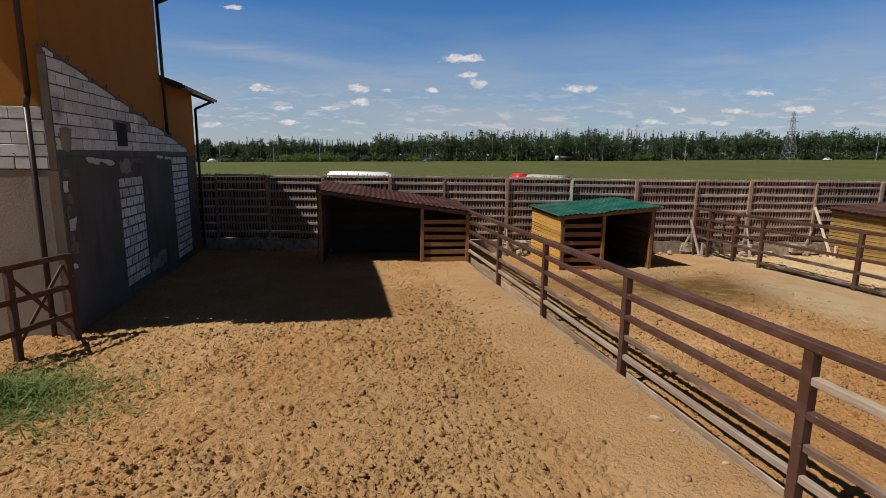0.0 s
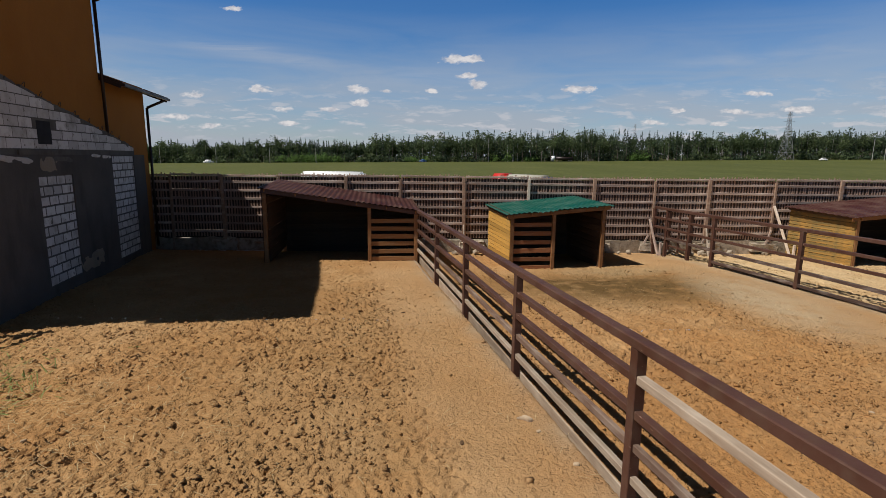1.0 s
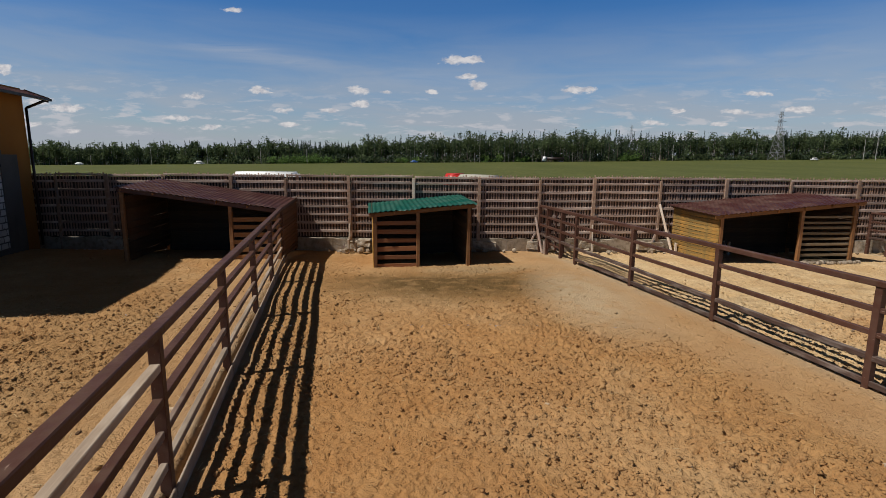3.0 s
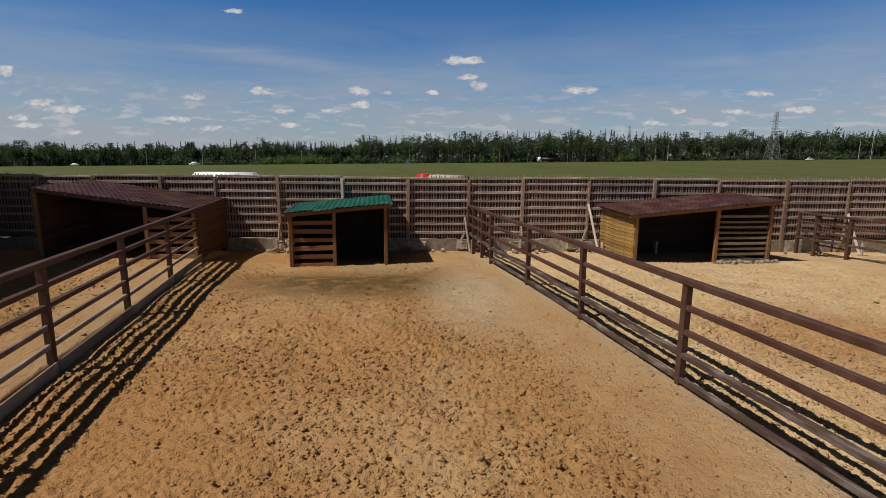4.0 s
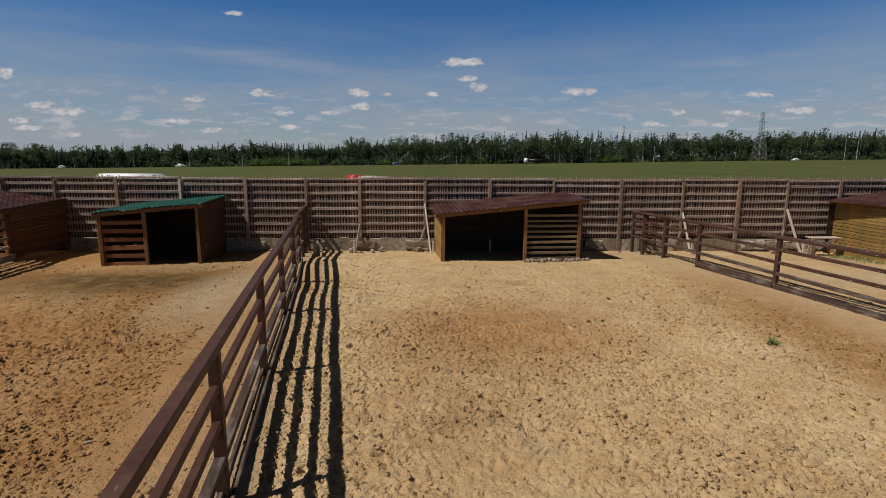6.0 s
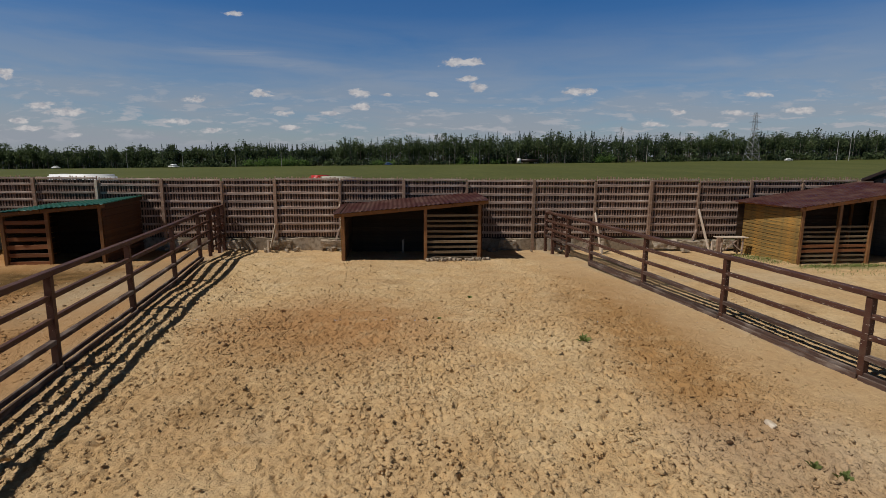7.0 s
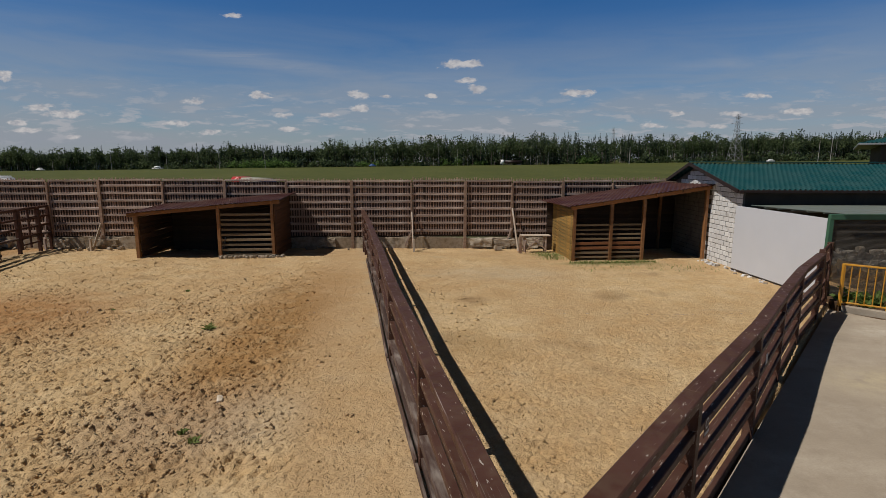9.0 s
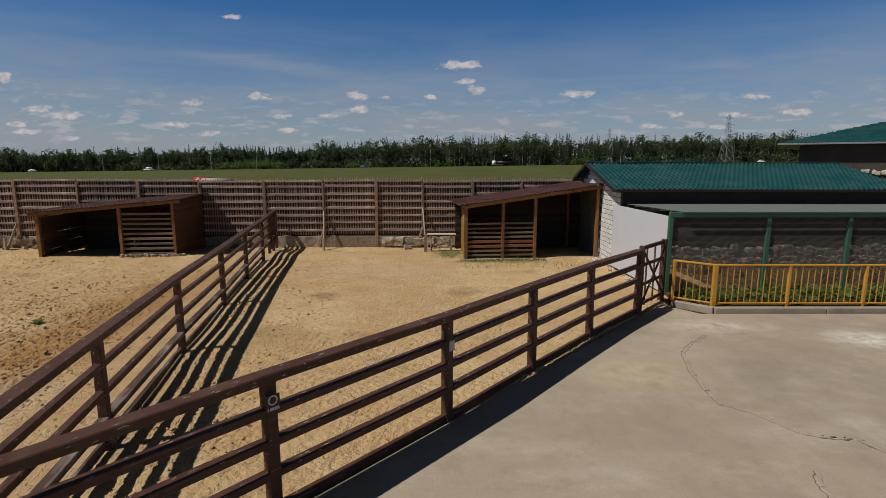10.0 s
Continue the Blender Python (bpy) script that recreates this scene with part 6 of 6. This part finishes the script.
# ---- woods ----
def build_woods():
    rnd = np.random.default_rng(12)
    sets = {"leaf": [], "needle": [], "young": []}
    trunks = {"dark": [], "birch": []}

    def scatter(kind, centres, sizes, each=1):
        """Small leafy sprays: a tilted four-cornered spray round every centre."""
        n = len(centres)
        q, _ = np.linalg.qr(rnd.normal(0, 1, (n, 3, 3)))
        s = sizes[:, :1]
        a, b = q[:, :, 0] * s, q[:, :, 1] * s * rnd.uniform(0.45, 0.9, (n, 1))
        v = np.stack([centres - a, centres - b * 0.9 + a * 0.15, centres + a, centres + b], 1)
        sets[kind].append(v.reshape(-1, 3))

    count = 1950
    xs = rnd.uniform(-420, 520, count)
    xs.sort()
    for x in xs:
        depth = rnd.random() ** 1.6
        y = 316 + depth * 36 - 6 * math.sin(x * 0.02) + (8 if x > 130 else 0)
        z = float(broad_height(x, y))
        # height of the stand changes along its edge
        stand = 12.2 + 3.2 * float(value_noise(x, 0, 42, 2.0)) + 2.4 * float(value_noise(x, 0, 13, 3.0)) + (2.2 if x > -40 else -0.6)
        h = stand * rnd.uniform(0.74, 1.10)
        if abs(x - 119) < 4 or abs(x + 155) < 3:
            h *= 0.45
        elif rnd.random() < 0.05:
            h *= 0.5
        mostly_fir = value_noise(x, 0, 30, 7.0) > 0.55
        if rnd.random() < (0.62 if mostly_fir else 0.28):
            n = 165
            t = rnd.random(n) ** 0.8
            r = (1 - t) * h * 0.135 + 0.10
            a = rnd.random(n) * 6.283
            c = np.stack([x + np.cos(a) * r * rnd.uniform(0.5, 1, n), y + np.sin(a) * r * rnd.uniform(0.5, 1, n), z + h * (0.10 + 0.90 * t)], -1)
            s = np.stack([0.45 + 0.7 * (1 - t)] * 3, -1) * 0.52
            scatter("needle", c, s)
            trunks["dark"].append((x, y, z, h * 0.6, 0.16))
        else:
            n = 235
            lobes = rnd.normal(0, 1, (6, 3)) * np.array([0.085, 0.085, 0.130]) * h + np.array([0, 0, h * 0.60])
            pick = lobes[rnd.integers(0, 6, n)]
            c = pick + rnd.normal(0, 1, (n, 3)) * np.array([0.058, 0.058, 0.066]) * h
            c[:, 2] = np.clip(c[:, 2], h * rnd.uniform(0.16, 0.42), h * 1.02)
            c += np.array([x, y, z])
            s = np.stack([rnd.uniform(0.28, 0.62, n)] * 3, -1)
            scatter("leaf", c, s)
            trunks["birch" if rnd.random() < 0.5 else "dark"].append((x, y, z, h * 0.75, 0.17))
    # the crowded depth of the wood behind its edge
    for x in np.arange(-420, 520, 1.5):
        y = 362 + rnd.random() * 22
        n = 56
        hh = (12.0 + 3.2 * float(value_noise(x, 0, 42, 2.0)) + (2.2 if x > -40 else -0.6)) * rnd.uniform(0.66, 0.92)
        c = np.stack([x + rnd.normal(0, 1.6, n), y + rnd.normal(0, 1.5, n), float(broad_height(x, y)) + hh * rnd.random(n) ** 0.9], -1)
        scatter("needle" if rnd.random() < 0.6 else "leaf", c, np.stack([rnd.uniform(0.7, 1.3, n)] * 3, -1))
    # fresh light saplings before the dark edge
    for x in np.concatenate([rnd.uniform(-96, -58, 26), rnd.uniform(-30, 60, 10), rnd.uniform(112, 126, 8)]):
        y = 309 + rnd.random() * 4
        n, hh = 90, rnd.uniform(2.5, 6.5)
        c = rnd.normal(0, 1, (n, 3)) * np.array([1.3, 1.0, 0.24 * hh]) + np.array([x, y, float(broad_height(x, y)) + hh * 0.48])
        scatter("young", c, np.stack([rnd.uniform(0.3, 0.6, n)] * 3, -1))
    # bushes along the foot of the wood
    for x in rnd.uniform(-400, 500, 520):
        y = 313 + rnd.random() * 5 + (8 if x > 130 else 0)
        n = 50
        hh = rnd.uniform(1.2, 6.0)
        c = rnd.normal(0, 1, (n, 3)) * np.array([1.5, 1.0, 0.33 * hh]) + np.array([x, y, float(broad_height(x, y)) + hh * 0.5])
        scatter("leaf" if rnd.random() < 0.7 else "needle", c, np.stack([rnd.uniform(0.45, 0.95, n)] * 3, -1))
    for kind, material, label in (("leaf", M_LEAF, "edge of a mixed wood with green leafy crowns"), ("needle", M_CONIFER, "dark pointed spruces in the far wood"), ("young", M_YOUNG, "light green saplings before the dark wood")):
        v = np.concatenate(sets[kind])
        f = np.arange(len(v)).reshape(-1, 4)
        tagged(new("woods", array_mesh("woods", v, f, material)), label, "woods", kind="stuff")
    for kind, material in (("dark", M_TRUNK), ("birch", M_BIRCH)):
        verts, faces = [], []
        for x, y, z, h, r in trunks[kind]:
            b = len(verts)
            for zz, rr in ((z - 0.3, r), (z + h, r * 0.4)):
                verts += [(x + rr, y, zz), (x, y + rr, zz), (x - rr, y, zz), (x, y - rr, zz)]
            faces += [(b + k, b + (k + 1) % 4, b + 4 + (k + 1) % 4, b + 4 + k) for k in range(4)]
        tagged(new("woods", array_mesh("woods", verts, faces, material)), "many thin tree trunks of the far wood", "woods", kind="stuff")


build_woods()


# ---- small things on the sand ----
def ground_at(x, y):
    return float(surface_height(x, y))


def tuft(x, y, size, seed, label="small green weed growing out of the sand"):
    rnd = np.random.default_rng(seed)
    n = 46
    a = rnd.random(n) * 6.283
    lean = rnd.uniform(0.1, 0.9, n) * size
    h = rnd.uniform(0.3, 0.9, n) * size
    base = np.stack([rnd.normal(0, 0.16, n) * size, rnd.normal(0, 0.16, n) * size, np.zeros(n) - 0.03], -1)
    tip = base + np.stack([np.cos(a) * lean, np.sin(a) * lean, h], -1)
    side = np.stack([-np.sin(a), np.cos(a), np.zeros(n)], -1) * 0.018 * (size / 0.25)
    v = np.stack([base - side, base + side, (base + tip) / 2 + side * 1.5 + np.array([0, 0, 0.04]), tip], 1).reshape(-1, 3)
    f = np.arange(4 * n).reshape(n, 4)
    ob = new("weed", array_mesh("weed", v, f, M_CUTGRASS))
    ob.location = (x, y, ground_at(x, y) + 0.01)
    tagged(ob, label, "weed", "weeds on the sand")


for k, (x, y, s) in enumerate(((25.62, 10.57, 0.30), (27.70, 5.40, 0.20), (27.45, 5.60, 0.15), (23.2, 14.5, 0.12), (22.3, 12.1, 0.10))):
    tuft(x, y, s * 0.7, 900 + k)


def loose_stone(x, y, s, seed, material=M_TANSTONE):
    ob = new("stone", mesh_of(lumpy((s, s * 0.62, s * 0.38), seed, 0.55, 2, 0.55), "stone", material))
    ob.matrix_basis = pose(x, y, ground_at(x, y) + s * 0.06, 0, 0, seed * 37 % 180)
    tagged(ob, "dark dried dung lying on the sand" if material == M_DUNG else "white flat broken stone lying on the sand" if material == M_PALESTONE else "tan broken stone lying on the sand", "dung" if material == M_DUNG else "stone", "dung on the sand" if material == M_DUNG else "loose stones")


def soil_clods():
    """Crumbled lumps of dry clay lying all over the trodden pens."""
    rnd = np.random.default_rng(55)
    n = 130000
    y = 3.0 + rnd.random(n) ** 1.35 * 17.0
    x = rnd.uniform(-8.5, 33.0, n)
    patch = value_noise(x, y, 2.2, 31.0) * 0.6 + value_noise(x, y, 0.8, 32.0) * 0.4
    keep = rnd.random(n) < np.clip((patch - 0.28) * 2.2, 0.05, 1) * (1 - 0.6 * step01(y, 13, 17)) * np.where(x < 16, 1.0, 0.75) * (1 - 0.7 * step01(x, 30, 31))
    inside = (x - 32.0) * 0.745 - (y - 1.0) * 0.667 < -0.3
    for posts in (A_POSTS, B_POSTS, C_POSTS):
        d = x - line_x(posts, np.clip(y, posts[0][1], posts[-1][1]))
        keep &= ~((d > -1.9) & (d < 0.3) & (rnd.random(n) < 0.85))
    x, y = x[keep & inside], y[keep & inside]
    smooth = (((x - 7.4) / 3.6) ** 2 + ((y - 16.3) / 2.0) ** 2 < 1) | (((x - 11.6) / 1.7) ** 2 + ((y - 15.2) / 4.2) ** 2 < 1)
    stay = ~(smooth & (rnd.random(len(x)) < 0.85))
    x, y = x[stay], y[stay]
    n = len(x)
    octa = np.array([(1, 0, 0), (-1, 0, 0), (0, 1, 0), (0, -1, 0), (0, 0, 1), (0, 0, -1)], float)
    tri = np.array([(0, 2, 4), (2, 1, 4), (1, 3, 4), (3, 0, 4), (2, 0, 5), (1, 2, 5), (3, 1, 5), (0, 3, 5)])
    r = np.clip(np.exp(rnd.normal(-4.0, 0.40, n)), 0.009, 0.048)
    q, _ = np.linalg.qr(rnd.normal(0, 1, (n, 3, 3)))
    v = np.einsum("nij,kj->nki", q, octa) * rnd.uniform(0.6, 1.5, (n, 6, 1))
    v = v * r[:, None, None] * np.stack([rnd.uniform(0.9, 1.7, n), rnd.uniform(0.9, 1.7, n), rnd.uniform(0.50, 0.95, n)], -1)[:, None, :]
    v = v + np.stack([x, y, surface_height(x, y) + r * 0.16], -1)[:, None, :]
    f = (tri[None] + (np.arange(n) * 6)[:, None, None]).reshape(-1, 3)
    tagged(new("soil_clods", array_mesh("soil_clods", v.reshape(-1, 3), f, M_EARTH)), "crumbled lumps of dry clay on the pen floor", "soil", kind="stuff")


soil_clods()


def short_grass():
    """Thin low grass sprouting along the foot of the last shelter and round the bench."""
    rnd = np.random.default_rng(93)
    x = np.concatenate([rnd.uniform(36.7, 40.4, 900), rnd.normal(36.3, 0.35, 500), rnd.uniform(36.5, 42.3, 260)])
    y = np.concatenate([19.62 + 0.095 * (x[:900] - 37) + rnd.normal(0, 0.13, 900), rnd.uniform(20.3, 23.2, 500), rnd.uniform(17.8, 19.5, 260)])
    n = len(x)
    base = np.stack([x, y, surface_height(x, y) - 0.01], -1)
    a = rnd.random(n) * 6.283
    size = rnd.uniform(0.05, 0.15, (n, 1))
    tip = base + np.stack([np.cos(a) * 0.6, np.sin(a) * 0.6, np.ones(n)], -1) * size
    side = np.stack([-np.sin(a), np.cos(a), np.zeros(n)], -1) * 0.010
    v = np.stack([base - side, base + side, (base + tip) / 2 + side, tip], 1).reshape(-1, 3)
    tagged(new("grass", array_mesh("grass", v, np.arange(4 * n).reshape(n, 4), M_CUTGRASS)), "thin low green grass at the shelter foot", "grass", kind="stuff")


short_grass()
for k, (x, y, s) in enumerate(((27.55, 6.71, 0.22), (3.22, 7.25, 0.26), (3.69, 6.12, 0.11), (3.35, 6.9, 0.08), (13.2, 6.3, 0.16), (10.4, 5.5, 0.14), (9.0, 8.0, 0.10), (23.0, 9.0, 0.12), (-3.6, 6.5, 0.10), (24.9, 9.6, 0.12), (0.2, 6.2, 0.08), (20.6, 7.1, 0.10))):
    loose_stone(x, y, s * 0.8, 1000 + k, M_TANSTONE if k else M_PALESTONE)
for k, (x, y, s) in enumerate(((26.63, 6.2, 0.22), (26.75, 6.35, 0.16), (2.26, 6.56, 0.16), (25.6, 4.6, 0.16), (19.7, 8.2, 0.22), (1.0, 12.6, 0.2), (20.9, 11.4, 0.15), (29.0, 8.8, 0.14), (-4.9, 6.6, 0.15))):
    loose_stone(x, y, s * 0.5, 1100 + k, M_DUNG)


def rubble_row():
    """Small stones heaped along the foot of the slatted front of the third shelter."""
    rnd = random.Random(77)
    root = empty("rubble_row", pose(18.25, 20.35, 0, 0, 0, 5.6), "row of small pale stones under the slats", "rubble")
    for k in range(58):
        x = rnd.uniform(3.4, 6.1)
        s = rnd.uniform(0.06, 0.17)
        ob = part("stone", lumpy((s, s * 0.8, s * 0.7), 1300 + k, 0.15, 1), M_RUBBLE, root)
        ob.matrix_basis = pose(x, rnd.uniform(-0.28, -0.02), -0.08 + s * 0.2, 0, 0, rnd.uniform(0, 180))


rubble_row()


def hay_pile():
    rnd = np.random.default_rng(88)
    n = 5200
    r, a = np.abs(rnd.normal(0, 0.85, n)), rnd.random(n) * 6.283
    x, y = -6.9 + np.cos(a) * r * 1.25, 7.55 + np.sin(a) * r
    z = broad_height(x, y) + np.exp(-(r / 0.7) ** 2) * 0.28 * rnd.random(n) + 0.03
    c = np.stack([x, y, z], -1)
    d = rnd.normal(0, 1, (n, 3)) * np.array([1, 1, 0.45])
    d /= np.linalg.norm(d, axis=1)[:, None]
    d *= rnd.uniform(0.06, 0.17, (n, 1))
    w = np.cross(d, np.array([0, 0, 1.0]))
    w /= np.linalg.norm(w, axis=1)[:, None] + 1e-6
    w *= 0.008
    v = np.stack([c - d - w, c - d + w, c + d + w, c + d - w], 1).reshape(-1, 3)
    f = np.arange(4 * n).reshape(n, 4)
    tagged(new("cut_grass", array_mesh("cut_grass", v, f, M_CUTGRASS)), "heap of fresh cut green grass on the sand", "cut grass", kind="stuff")


def straw_litter():
    rnd = np.random.default_rng(89)
    n = 2700
    x = np.concatenate([rnd.normal(-5.0, 2.0, 1300), rnd.uniform(-7, 4, 500), rnd.uniform(4, 30, 900)])
    y = np.concatenate([rnd.normal(7.0, 1.4, 1300), rnd.uniform(3.5, 13, 500), rnd.uniform(3.5, 19, 900)])
    z = broad_height(x, y) + 0.045
    c = np.stack([x, y, z], -1)
    a = rnd.random(n) * 6.283
    d = np.stack([np.cos(a), np.sin(a), rnd.normal(0, 0.12, n)], -1) * rnd.uniform(0.025, 0.10, (n, 1))
    w = np.stack([-np.sin(a), np.cos(a), np.zeros(n)], -1) * 0.003
    v = np.stack([c - d - w, c - d + w, c + d + w, c + d - w], 1).reshape(-1, 3)
    f = np.arange(4 * n).reshape(n, 4)
    tagged(new("straw", array_mesh("straw", v, f, M_STRAW)), "scattered dry straw stalks on the trodden sand", "straw", kind="stuff")


hay_pile()
straw_litter()


def ground_rope():
    """A pale hose left lying in the shade by the fence."""
    bm = bmesh.new()
    last = None
    for k in range(40):
        x = -9.4 + k * 0.105
        y = fence_y(x) - 0.75 + 0.10 * math.sin(k * 0.55) + 0.05 * math.sin(k * 1.7)
        p = (x, y, float(surface_height(x, y)) + 0.03)
        if last:
            add_tube(bm, last, p, 0.014, 0.014, 6)
        last = p
    tagged(new("hose", mesh_of(bm, "hose", M_PANEL, True)), "thin pale hose lying along the fence foot", "hose")


ground_rope()
